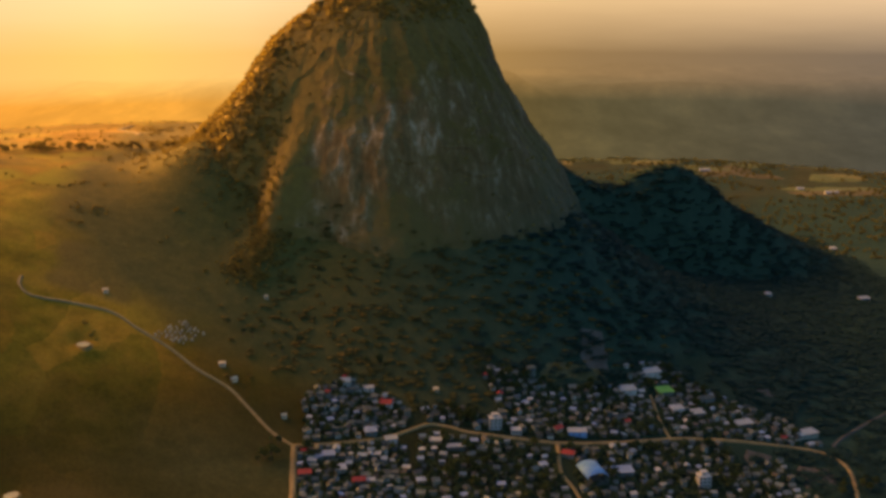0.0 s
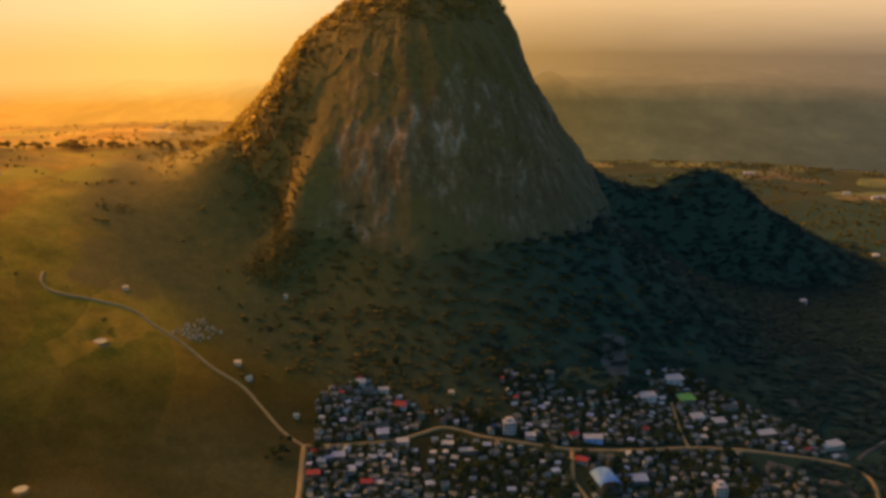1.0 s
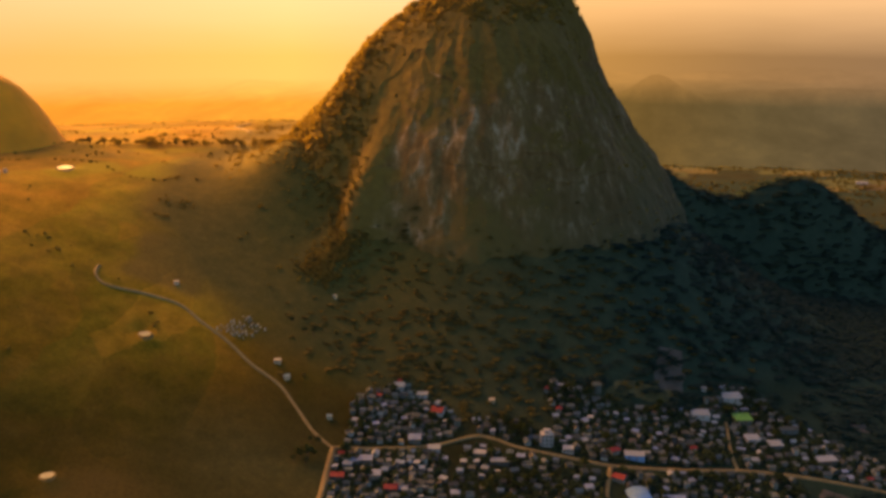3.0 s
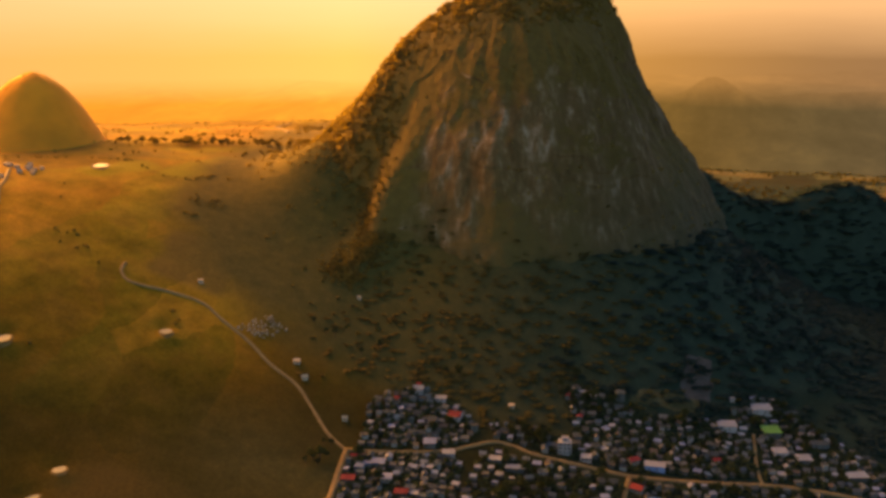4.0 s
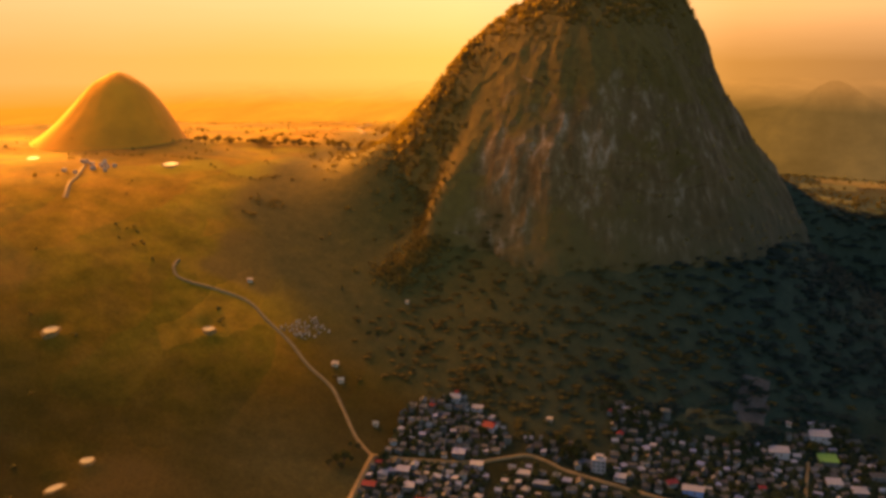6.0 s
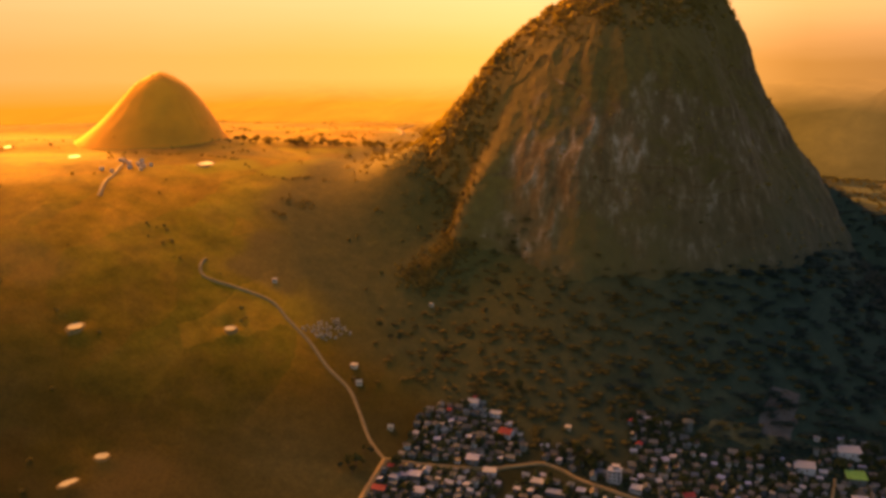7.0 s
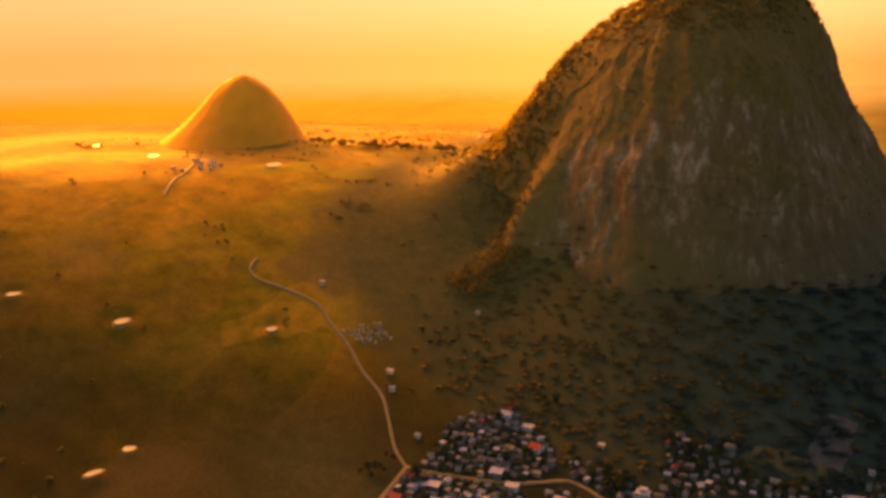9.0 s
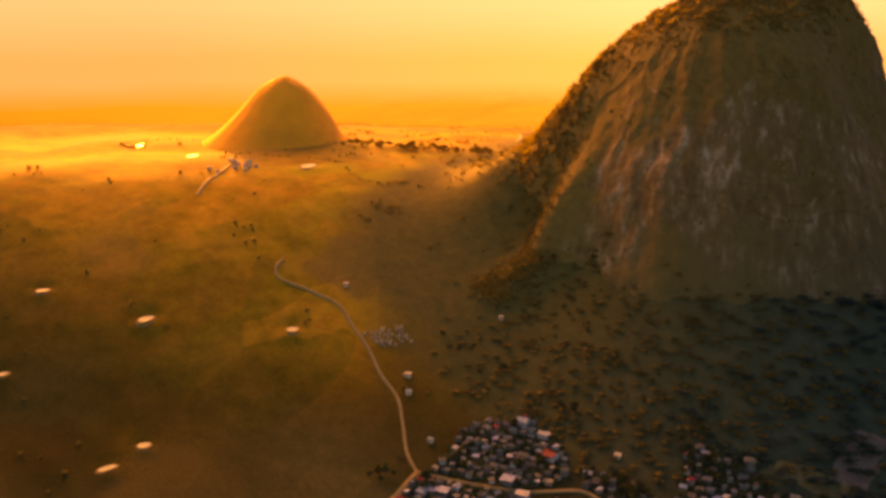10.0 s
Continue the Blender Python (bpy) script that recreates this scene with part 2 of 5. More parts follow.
LEAF = paint("leaf_green", [(0.3, (0.026, 0.044, 0.016)), (0.7, (0.055, 0.075, 0.028))], 0.3, 0.75, 0.2, leafy=0.35, by_object=[(0.8, 0.9, 0.8), (1.2, 1.1, 0.8), (1.0, 1.0, 1.0), (1.4, 1.25, 0.9)])
# lighter copy of the leaf colour, painting haze over the plateau trees
HAZE_LEAF = paint("haze_pale_leaf", [(0.3, (0.13, 0.10, 0.025)), (0.7, (0.20, 0.15, 0.04))], 0.3, 0.75, 0.2, leafy=0.5)
SCRUB = paint("scrub_leaf", [(0.3, (0.025, 0.03, 0.011)), (0.52, (0.05, 0.052, 0.018)), (0.75, (0.09, 0.08, 0.028))], 0.06, 0.8, 0.2)
CLIFF_SCRUB = paint("cliff_scrub", [(0.3, (0.21, 0.155, 0.036)), (0.52, (0.25, 0.185, 0.044)), (0.75, (0.30, 0.22, 0.056))], 0.06, 0.8, 0.2, leafy=0.5)
# bright orange base colour paints the haze in front of the far hill
HILL_HAZE_SCRUB = paint("haze_orange_scrub", [(0.3, (0.88, 0.34, 0.02)), (0.7, (0.92, 0.36, 0.025))], 0.002, 0.85, 0.02, nap=0.4)
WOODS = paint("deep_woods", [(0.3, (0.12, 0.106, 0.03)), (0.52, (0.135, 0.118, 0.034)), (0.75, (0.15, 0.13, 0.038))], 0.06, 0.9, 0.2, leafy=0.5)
# darker, bluer copy of the woods: valley shade put into the colour
SHADE_WOODS = paint("shade_blue_woods", [(0.3, (0.015, 0.044, 0.036)), (0.52, (0.020, 0.052, 0.042)), (0.75, (0.026, 0.062, 0.048))], 0.06, 0.95, 0.2, leafy=0.4)
# lighter, warmer copy of the woods: haze put into the colour
HAZE_WOODS = paint("haze_olive_woods", [(0.3, (0.185, 0.135, 0.034)), (0.7, (0.22, 0.158, 0.042))], 0.05, 0.9, 0.2, leafy=0.5)
GARDEN = paint("garden_leaf", [(0.3, (0.045, 0.070, 0.032)), (0.7, (0.075, 0.10, 0.045))], 0.2, 0.85, 0.2, leafy=0.4)
BARK = paint("tree_bark", [(0.3, (0.09, 0.065, 0.045)), (0.7, (0.17, 0.13, 0.09))], 2.0, 0.9, 0.4)
WALL = paint("rendered_wall", [(0.3, (0.75, 0.73, 0.70)), (0.7, (1, 1, 1))], 0.5, 0.9, 0.15, by_object=[(0.17, 0.19, 0.165), (0.13, 0.145, 0.125), (0.26, 0.28, 0.245), (0.105, 0.115, 0.10), (0.16, 0.18, 0.17), (0.21, 0.20, 0.16), (0.12, 0.145, 0.14), (0.38, 0.40, 0.365)])
JOINED_WALL = paint("joined_rendered_wall", [(0.3, (0.75, 0.73, 0.70)), (0.7, (1, 1, 1))], 0.5, 0.9, 0.15, by_object=[(0.17, 0.19, 0.165), (0.13, 0.145, 0.125), (0.26, 0.28, 0.245), (0.105, 0.115, 0.10), (0.16, 0.18, 0.17), (0.21, 0.20, 0.16), (0.12, 0.145, 0.14), (0.38, 0.40, 0.365)], by_island=True)
TIN = paint("tin_roof", [(0.3, (0.7, 0.68, 0.66)), (0.7, (1, 1, 1))], 0.6, 0.5, 0.2, by_object=[(0.10, 0.12, 0.118), (0.075, 0.088, 0.08), (0.14, 0.165, 0.16), (0.11, 0.095, 0.075), (0.07, 0.085, 0.08), (0.10, 0.12, 0.108), (0.10, 0.135, 0.16), (0.26, 0.29, 0.28), (0.085, 0.10, 0.09), (0.17, 0.19, 0.17)])
JOINED_TIN = paint("joined_tin_roof", [(0.3, (0.7, 0.68, 0.66)), (0.7, (1, 1, 1))], 0.6, 0.5, 0.2, by_object=[(0.10, 0.12, 0.118), (0.075, 0.088, 0.08), (0.14, 0.165, 0.16), (0.11, 0.095, 0.075), (0.07, 0.085, 0.08), (0.10, 0.12, 0.108), (0.10, 0.135, 0.16), (0.26, 0.29, 0.28), (0.085, 0.10, 0.09), (0.17, 0.19, 0.17)], by_island=True)
SLAB = paint("concrete_roof", [(0.3, (0.7, 0.7, 0.7)), (0.7, (1, 1, 1))], 0.4, 0.9, 0.2, by_object=[(0.116, 0.140, 0.123), (0.149, 0.175, 0.156), (0.097, 0.117, 0.105), (0.176, 0.210, 0.186), (0.130, 0.136, 0.112)])
JOINED_SLAB = paint("joined_concrete_roof", [(0.3, (0.7, 0.7, 0.7)), (0.7, (1, 1, 1))], 0.4, 0.9, 0.2, by_object=[(0.116, 0.140, 0.123), (0.149, 0.175, 0.156), (0.097, 0.117, 0.105), (0.176, 0.210, 0.186), (0.130, 0.136, 0.112)], by_island=True)
WHITE = paint("white_paint", [(0.3, (0.40, 0.39, 0.37)), (0.7, (0.47, 0.46, 0.44))], 0.4, 0.7, 0.1)
CREAM = paint("cream_wash", [(0.3, (0.46, 0.38, 0.25)), (0.7, (0.56, 0.47, 0.32))], 0.4, 0.8, 0.1)
RED = paint("red_roof", [(0.3, (0.28, 0.035, 0.03)), (0.7, (0.42, 0.06, 0.045))], 0.4, 0.6, 0.2)
BLUE = paint("blue_metal", [(0.3, (0.14, 0.28, 0.52)), (0.7, (0.22, 0.40, 0.66))], 0.3, 0.45, 0.1)
BLUEGREY = paint("blue_grey_tin", [(0.3, (0.16, 0.22, 0.34)), (0.7, (0.28, 0.34, 0.46))], 0.4, 0.5, 0.2)
PALE = paint("pale_tin", [(0.3, (0.30, 0.315, 0.32)), (0.7, (0.38, 0.39, 0.385))], 0.4, 0.45, 0.1)
GREEN = paint("green_roof", [(0.3, (0.10, 0.30, 0.05)), (0.7, (0.18, 0.45, 0.08))], 0.4, 0.6, 0.2)
DARK = paint("dark_opening", [(0.3, (0.02, 0.02, 0.022)), (0.7, (0.05, 0.05, 0.05))], 1.0, 0.35, 0.0)
TIMBER = paint("door_timber", [(0.3, (0.10, 0.06, 0.035)), (0.7, (0.20, 0.12, 0.07))], 1.0, 0.7, 0.2)
TOMB = paint("tomb_plaster", [(0.3, (0.38, 0.37, 0.35)), (0.7, (0.6, 0.58, 0.54))], 0.8, 0.85, 0.1, by_object=[(1, 0.88, 0.66), (0.90, 0.78, 0.58), (0.55, 0.47, 0.34), (0.95, 0.80, 0.58)])
TANK = paint("black_plastic", [(0.3, (0.03, 0.03, 0.03)), (0.7, (0.06, 0.06, 0.06))], 1.0, 0.5, 0.0)


def water_material():
    m, nt, b = material("pond_water", 0.4)
    col = ramp(nt, noise_tex(nt, 0.2, 3).outputs[0], [(0.3, (0.25, 0.245, 0.165)), (0.7, (0.32, 0.31, 0.21))])
    nt.links.new(col, b.inputs["Base Color"])
    b.inputs["Specular IOR Level"].default_value = 0.3
    bump_to(nt, b, noise_tex(nt, 1.5, 3).outputs[0], 0.15, 0.1)
    return m


WATER = water_material()


def backdrop_material(name, fields=False):
    """Far evening haze, painted as a glow by bearing and height; fields: over land, mottled by fields and woods."""
    m = bpy.data.materials.new(name)
    m.use_nodes = True
    nt = m.node_tree
    nt.nodes.clear()
    geo = nt.nodes.new("ShaderNodeNewGeometry")
    sep = nt.nodes.new("ShaderNodeSeparateXYZ")
    nt.links.new(geo.outputs["Position"], sep.inputs[0])

    def calc(op, a, b=None, c=None):
        n = nt.nodes.new("ShaderNodeMath")
        n.operation = op
        for s, v in zip(n.inputs, (a, b, c)):
            if isinstance(v, (int, float)):
                s.default_value = v
            elif v is not None:
                nt.links.new(v, s)
        return n.outputs[0]
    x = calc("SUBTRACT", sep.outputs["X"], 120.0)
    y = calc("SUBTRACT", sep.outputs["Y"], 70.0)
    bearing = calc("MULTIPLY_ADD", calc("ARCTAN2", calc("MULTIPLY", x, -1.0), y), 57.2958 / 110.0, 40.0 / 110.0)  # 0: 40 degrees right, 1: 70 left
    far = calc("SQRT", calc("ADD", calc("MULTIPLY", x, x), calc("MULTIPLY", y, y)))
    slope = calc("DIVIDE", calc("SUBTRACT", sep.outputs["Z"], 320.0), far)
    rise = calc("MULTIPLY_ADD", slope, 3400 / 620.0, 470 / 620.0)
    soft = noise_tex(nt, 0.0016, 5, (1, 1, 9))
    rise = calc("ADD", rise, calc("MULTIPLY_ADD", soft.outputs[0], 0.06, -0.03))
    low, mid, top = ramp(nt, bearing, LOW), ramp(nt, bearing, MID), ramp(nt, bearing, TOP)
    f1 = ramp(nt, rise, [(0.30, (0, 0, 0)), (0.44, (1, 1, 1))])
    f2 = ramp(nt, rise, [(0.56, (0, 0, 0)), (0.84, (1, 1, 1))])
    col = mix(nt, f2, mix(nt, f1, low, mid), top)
    if fields:
        big = ramp(nt, noise_tex(nt, 0.0030, 3, rough=0.5).outputs[0], [(0.36, (0.90, 0.89, 0.86)), (0.64, (1.06, 1.05, 1.03))])
        small = ramp(nt, noise_tex(nt, 0.009, 7, (1, 0.55, 1), 0.7).outputs[0], [(0.36, (0.86, 0.86, 0.83)), (0.5, (0.98, 0.98, 0.97)), (0.66, (1.2, 1.17, 1.1))])
        near = node(nt, "MapRange")
        for k, v in zip(("From Min", "From Max", "To Min", "To Max"), (2750.0, 4500.0, 1.0, 0.35)):
            near.inputs[k].default_value = v
        nt.links.new(far, near.inputs["Value"])
        col = mix(nt, near.outputs[0], col, mix(nt, 1.0, mix(nt, 1.0, col, big, "MULTIPLY"), small, "MULTIPLY"))
        # nearer land is painted darker, as behind thinner haze
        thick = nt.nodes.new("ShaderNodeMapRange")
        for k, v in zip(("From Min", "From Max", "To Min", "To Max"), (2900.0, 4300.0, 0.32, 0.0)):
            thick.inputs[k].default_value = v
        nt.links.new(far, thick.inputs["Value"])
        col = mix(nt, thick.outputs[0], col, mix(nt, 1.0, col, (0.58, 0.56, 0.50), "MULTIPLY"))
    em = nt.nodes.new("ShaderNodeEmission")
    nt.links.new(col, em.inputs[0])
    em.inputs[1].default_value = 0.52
    out = nt.nodes.new("ShaderNodeOutputMaterial")
    nt.links.new(em.outputs[0], out.inputs[0])
    return m


def srgb(r, g, b):
    return tuple((v / 255 / 12.92) if v < 10 else ((v / 255 + 0.055) / 1.055) ** 2.4 for v in (r, g, b))


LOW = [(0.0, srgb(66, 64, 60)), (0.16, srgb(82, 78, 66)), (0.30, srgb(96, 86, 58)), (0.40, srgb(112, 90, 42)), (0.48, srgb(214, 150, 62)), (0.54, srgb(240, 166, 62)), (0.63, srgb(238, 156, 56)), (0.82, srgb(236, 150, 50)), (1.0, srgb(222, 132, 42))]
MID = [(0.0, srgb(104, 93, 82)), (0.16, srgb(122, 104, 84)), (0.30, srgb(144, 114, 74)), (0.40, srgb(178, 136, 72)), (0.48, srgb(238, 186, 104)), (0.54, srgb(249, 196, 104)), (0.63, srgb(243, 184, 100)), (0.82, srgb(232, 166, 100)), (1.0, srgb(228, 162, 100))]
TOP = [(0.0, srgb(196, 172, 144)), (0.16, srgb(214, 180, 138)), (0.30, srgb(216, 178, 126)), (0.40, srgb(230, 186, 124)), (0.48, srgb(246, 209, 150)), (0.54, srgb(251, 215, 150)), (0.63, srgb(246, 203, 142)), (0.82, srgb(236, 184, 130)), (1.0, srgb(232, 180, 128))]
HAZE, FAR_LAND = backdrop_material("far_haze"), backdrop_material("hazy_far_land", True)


# ---- building helpers ----
def mesh_of(name, verts, faces, mat, smooth=False):
    me = bpy.data.meshes.new(name)
    me.from_pydata([tuple(v) for v in verts], [], [tuple(f) for f in faces])
    me.materials.append(mat)
    if smooth:
        me.polygons.foreach_set("use_smooth", [True] * len(me.polygons))
    me.update()
    return me


def fast_mesh(name, verts, faces, mat, smooth=False):
    """A mesh from arrays of places and of equal-sided faces."""
    me = bpy.data.meshes.new(name)
    verts, faces = np.asarray(verts, dtype=np.float32), np.asarray(faces, dtype=np.int32)
    n, k = faces.shape
    me.vertices.add(len(verts))
    me.vertices.foreach_set("co", verts.ravel())
    me.loops.add(n * k)
    me.loops.foreach_set("vertex_index", faces.ravel())
    me.polygons.add(n)
    me.polygons.foreach_set("loop_start", np.arange(0, n * k, k, dtype=np.int32))
    me.polygons.foreach_set("use_smooth", np.full(n, smooth))
    me.materials.append(mat)
    me.update(calc_edges=True)
    return me


def part(name, me, parent, label="", at=None):
    ob = new(name, me)
    ob.parent = parent
    if at is not None:
        ob.matrix_local = at
    return tagged(ob, label=label)


def box(x0, x1, y0, y1, z0, z1):
    v = [(x, y, z) for z in (z0, z1) for x, y in ((x0, y0), (x1, y0), (x1, y1), (x0, y1))]
    return v, [(3, 2, 1, 0), (4, 5, 6, 7), (0, 1, 5, 4), (1, 2, 6, 5), (2, 3, 7, 6), (3, 0, 4, 7)]


def join(*shapes):
    v, f = [], []
    for sv, sf in shapes:
        f += [tuple(i + len(v) for i in face) for face in sf]
        v += list(sv)
    return v, f


def prism(outline, y0, y1):
    """A closed outline of (x, z), drawn out from y0 to y1."""
    n = len(outline)
    v = [(x, y0, z) for x, z in outline] + [(x, y1, z) for x, z in outline]
    return v, [tuple(range(n)), tuple(range(2 * n - 1, n - 1, -1))] + [(i, i + n, (i + 1) % n + n, (i + 1) % n) for i in range(n)]


def drum(r, z0, z1, n=12, r1=None):
    r1 = r if r1 is None else r1
    v = [(r * math.cos(6.2832 * i / n), r * math.sin(6.2832 * i / n), z0) for i in range(n)] + [(r1 * math.cos(6.2832 * i / n), r1 * math.sin(6.2832 * i / n), z1) for i in range(n)]
    return v, [tuple(range(n - 1, -1, -1)), tuple(range(n, 2 * n))] + [(i, (i + 1) % n, (i + 1) % n + n, i + n) for i in range(n)]


# ---- the lie of the land ----
def sig(u):
    return 1 / (1 + np.exp(-np.clip(u, -40, 40)))


def step(a, b, x):
    s = np.clip((x - a) / (b - a), 0, 1)
    return s * s * (3 - 2 * s)


def smax(a, b, k):
    h = np.clip(0.5 + 0.5 * (a - b) / k, 0, 1)
    return b + (a - b) * h + k * h * (1 - h)


def swell(x, y, cx, cy, ax, ay, turn, h):
    c, s = math.cos(turn), math.sin(turn)
    u, v = ((x - cx) * c + (y - cy) * s) / ax, (-(x - cx) * s + (y - cy) * c) / ay
    return h * np.exp(-(u * u + v * v))


def lattice(ix, iy, seed):
    h = (ix.astype(np.int64) * 374761393 + iy.astype(np.int64) * 668265263 + seed * 974711) & 0x7FFFFFFF
    h = ((h ^ (h >> 13)) * 1274126177) & 0x7FFFFFFF
    return ((h ^ (h >> 16)) & 0xFFFF) / 65535.0


def ripple(x, y, cell, seed=0, octaves=3):
    """Smooth uneven noise, about -1 to 1, with cells of that many metres."""
    x, y = np.asarray(x, dtype=float), np.asarray(y, dtype=float)
    total, amp = np.zeros(np.broadcast(x, y).shape), 1.0
    for o in range(octaves):
        u, v = x / cell, y / cell
        iu, iv = np.floor(u), np.floor(v)
        fu, fv = u - iu, v - iv
        fu, fv = fu * fu * (3 - 2 * fu), fv * fv * (3 - 2 * fv)
        a, b = lattice(iu, iv, seed + o), lattice(iu + 1, iv, seed + o)
        c, d = lattice(iu, iv + 1, seed + o), lattice(iu + 1, iv + 1, seed + o)
        total = total + amp * (2 * (a + (b - a) * fu + (c - a) * fv + (a - b - c + d) * fu * fv) - 1)
        cell, amp = cell / 2, amp / 2
    return total / 1.5


PEAK = (-75.0, 1135.0)
# the wooded ridge that runs out behind the rock to a knoll
RIDGE_X = [60, 125, 150, 178, 212, 245, 290, 330, 365, 395, 425, 520, 640]
RIDGE_Y = [1200, 1252, 1268, 1290, 1330, 1355, 1385, 1410, 1430, 1440, 1445, 1460, 1480]
RIDGE_Z = [170, 152, 136, 114, 97, 93, 106, 108, 96, 74, 48, -5, -60]


def land(x, y):
    x, y = np.asarray(x, dtype=float), np.asarray(y, dtype=float)
    yc = -smax(-y, -1250.0, 200.0)
    z = -45 + 233 * sig((-0.808 * x + 0.589 * yc - 649) / 123)
    z = -smax(-z, -169.0, 18.0)
    z = z + (-55 - 80 * step(0, -500, x) - z) * step(1430, 2100, y)
    z = z + (-135 - z) * step(1420, 2100, np.hypot(x, y)) * step(-50, -300, x)
    z = z - 35 * step(20, 340, x)
    r = np.hypot(x - PEAK[0], y - PEAK[1])
    talus = -22 + 137 * np.clip(1 - (r - 195) / 215, 0, 1.15) ** 1.25 - 0.22 * np.clip(r - 410, 0, 400)
    z = smax(z, talus, 30.0)
    z = z + 9 * np.clip(1 - (r - 195) / 100, 0, 1.2) ** 2 * step(-60, -170, x) * step(930, 1020, y)
    for _ in range(4):
        z = smax(z, -70.0, 25.0)
    crest = np.interp(x, RIDGE_X, RIDGE_Z)
    z = smax(z, -90 + (crest + 84) * np.exp(-(np.abs(y - np.interp(x, RIDGE_X, RIDGE_Y)) / 125) ** 1.7) * step(40, 90, x), 12.0)
    z = z + swell(x, y, 1300, 3100, 400, 150, 0.1, 60)
    z = z + swell(x, y, -270, 1110, 50, 60, 0, 7) + swell(x, y, -163, 922, 24, 48, -0.38, 15) + swell(x, y, -228, 1010, 70, 70, 0, 50)
    rough = step(60, 300, np.hypot(x - 60, y - 730) - 200) * 0.8 + 0.2
    z = z - 70 * step(2500, 3000, np.hypot(x - 120, y - 70))
    return z + rough * 5.0 * ripple(x, y, 130, 3, 2) + step(1700, 3000, np.hypot(x, y)) * 22 * ripple(x, y, 700, 9, 3)


PONDS = [(-275, 710, 4.6, 6.5, 0.6), (-362, 630, 5.4, 8.5, 0.5), (-444, 590, 5.0, 6.0, 0.4), (-268, 523, 3.4, 7.0, -0.2), (-390, 520, 4, 5, 0.2), (-267, 553, 4.4, 5.0, 0.3), (-459, 919, 7.5, 14, 0.5), (-608, 883, 6, 12, 0.6), (-722, 896, 5, 10, 0.6)]
open_slope = land
POND_Z = [float(open_slope(p[0], p[1])) for p in PONDS]


def land(x, y):
    """The slopes, with a level terrace at each pond."""
    x, y = np.asarray(x, dtype=float), np.asarray(y, dtype=float)
    z = open_slope(x, y)
    for (px, py, rx, ry, turn), pz in zip(PONDS, POND_Z):
        z = z + (pz - z) * np.exp(-(np.hypot(x - px, y - py) / (1.2 * max(rx, ry) + 2.5)) ** 4)
    return z


def ground_z(x, y):
    return float(land(x, y))


def woodland(x, y):
    """How wooded the land is, 0 to 1."""
    r = np.hypot(x - PEAK[0], y - PEAK[1])
    w = step(430, 330, r) * step(-400, -310, x + 0.15 * (y - 900))
    w = np.maximum(w, step(190, 120, np.hypot((x - 300), (y - 1380) * 0.75)))
    w = np.maximum(w, step(260, 160, np.hypot((x - 500) * 0.6, y - 1500)))
    w = np.maximum(w, 0.9 * step(200, 330, x) * step(2150, 1700, y))
    w = np.maximum(w, 0.55 * step(-260, -150, x) * step(800, 500, y) )
    w = np.maximum(w, (0.5 + 1.5 * ripple(x, y * 0.6, 150, 27, 3)) * step(1500, 1750, y))
    return np.clip(1.25 * w + 0.35 * ripple(x, y, 90, 21, 3), 0, 1)


def dryness_and_haze(x, y):
    """How dry and bare the open land is: green in the valley, straw on the high slopes, and paled with distance as
    haze.
    """
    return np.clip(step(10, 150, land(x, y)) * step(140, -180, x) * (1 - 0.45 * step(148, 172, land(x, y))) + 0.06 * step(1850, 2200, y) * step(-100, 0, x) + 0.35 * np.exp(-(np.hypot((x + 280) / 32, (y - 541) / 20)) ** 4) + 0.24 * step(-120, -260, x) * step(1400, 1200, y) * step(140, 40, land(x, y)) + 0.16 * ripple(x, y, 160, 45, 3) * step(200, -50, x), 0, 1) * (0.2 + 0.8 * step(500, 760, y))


def patch_of(x, y, cx, cy, half, depth, turn):
    """A soft-edged field, 1 inside and 0 outside, with uneven borders."""
    c, s = math.cos(turn), math.sin(turn)
    u, v = (x - cx) * c + (y - cy) * s, -(x - cx) * s + (y - cy) * c
    w = 6 * ripple(x, y, 25, 121, 2)
    return step(half + 6, half - 6, np.abs(u) + w) * step(depth + 6, depth - 6, np.abs(v) + w)


def crops(x, y):
    """Bright yellow-green fields on the plateau."""
    m = patch_of(x, y, -376, 980, 46, 17, 1.25)
    m = np.maximum(m, patch_of(x, y, -440, 925, 40, 18, 1.05))
    m = np.maximum(m, patch_of(x, y, -372, 1074, 48, 16, 0.48))
    m = np.maximum(m, 0.6 * step(0.15, 0.35, ripple(x * 0.6, y, 80, 131, 3)) * step(150, 168, land(x, y)) * step(-230, -330, x))
    return np.clip(m, 0, 1)


def tilled(x, y):
    """Reddish-brown ploughed ground beside the road."""
    return np.clip(patch_of(x, y, -296, 808, 33, 34, 0.1) + 0.5 * step(0.25, 0.5, ripple(x, y, 110, 141, 2)) * step(-140, -240, x), 0, 1)


def spaced(lo, a, b, hi, fine, outer):
    mid = list(np.arange(a, b + 0.1, fine))
    up, s, v = [], fine, b
    while v < hi:
        s = min(s * 1.13, outer)
        v = min(v + s, hi)
        up.append(v)
    down, s, v = [], fine, a
    while v > lo:
        s = min(s * 1.13, outer)
        v = max(v - s, lo)
        down.append(v)
    return np.array(down[::-1] + mid + up)


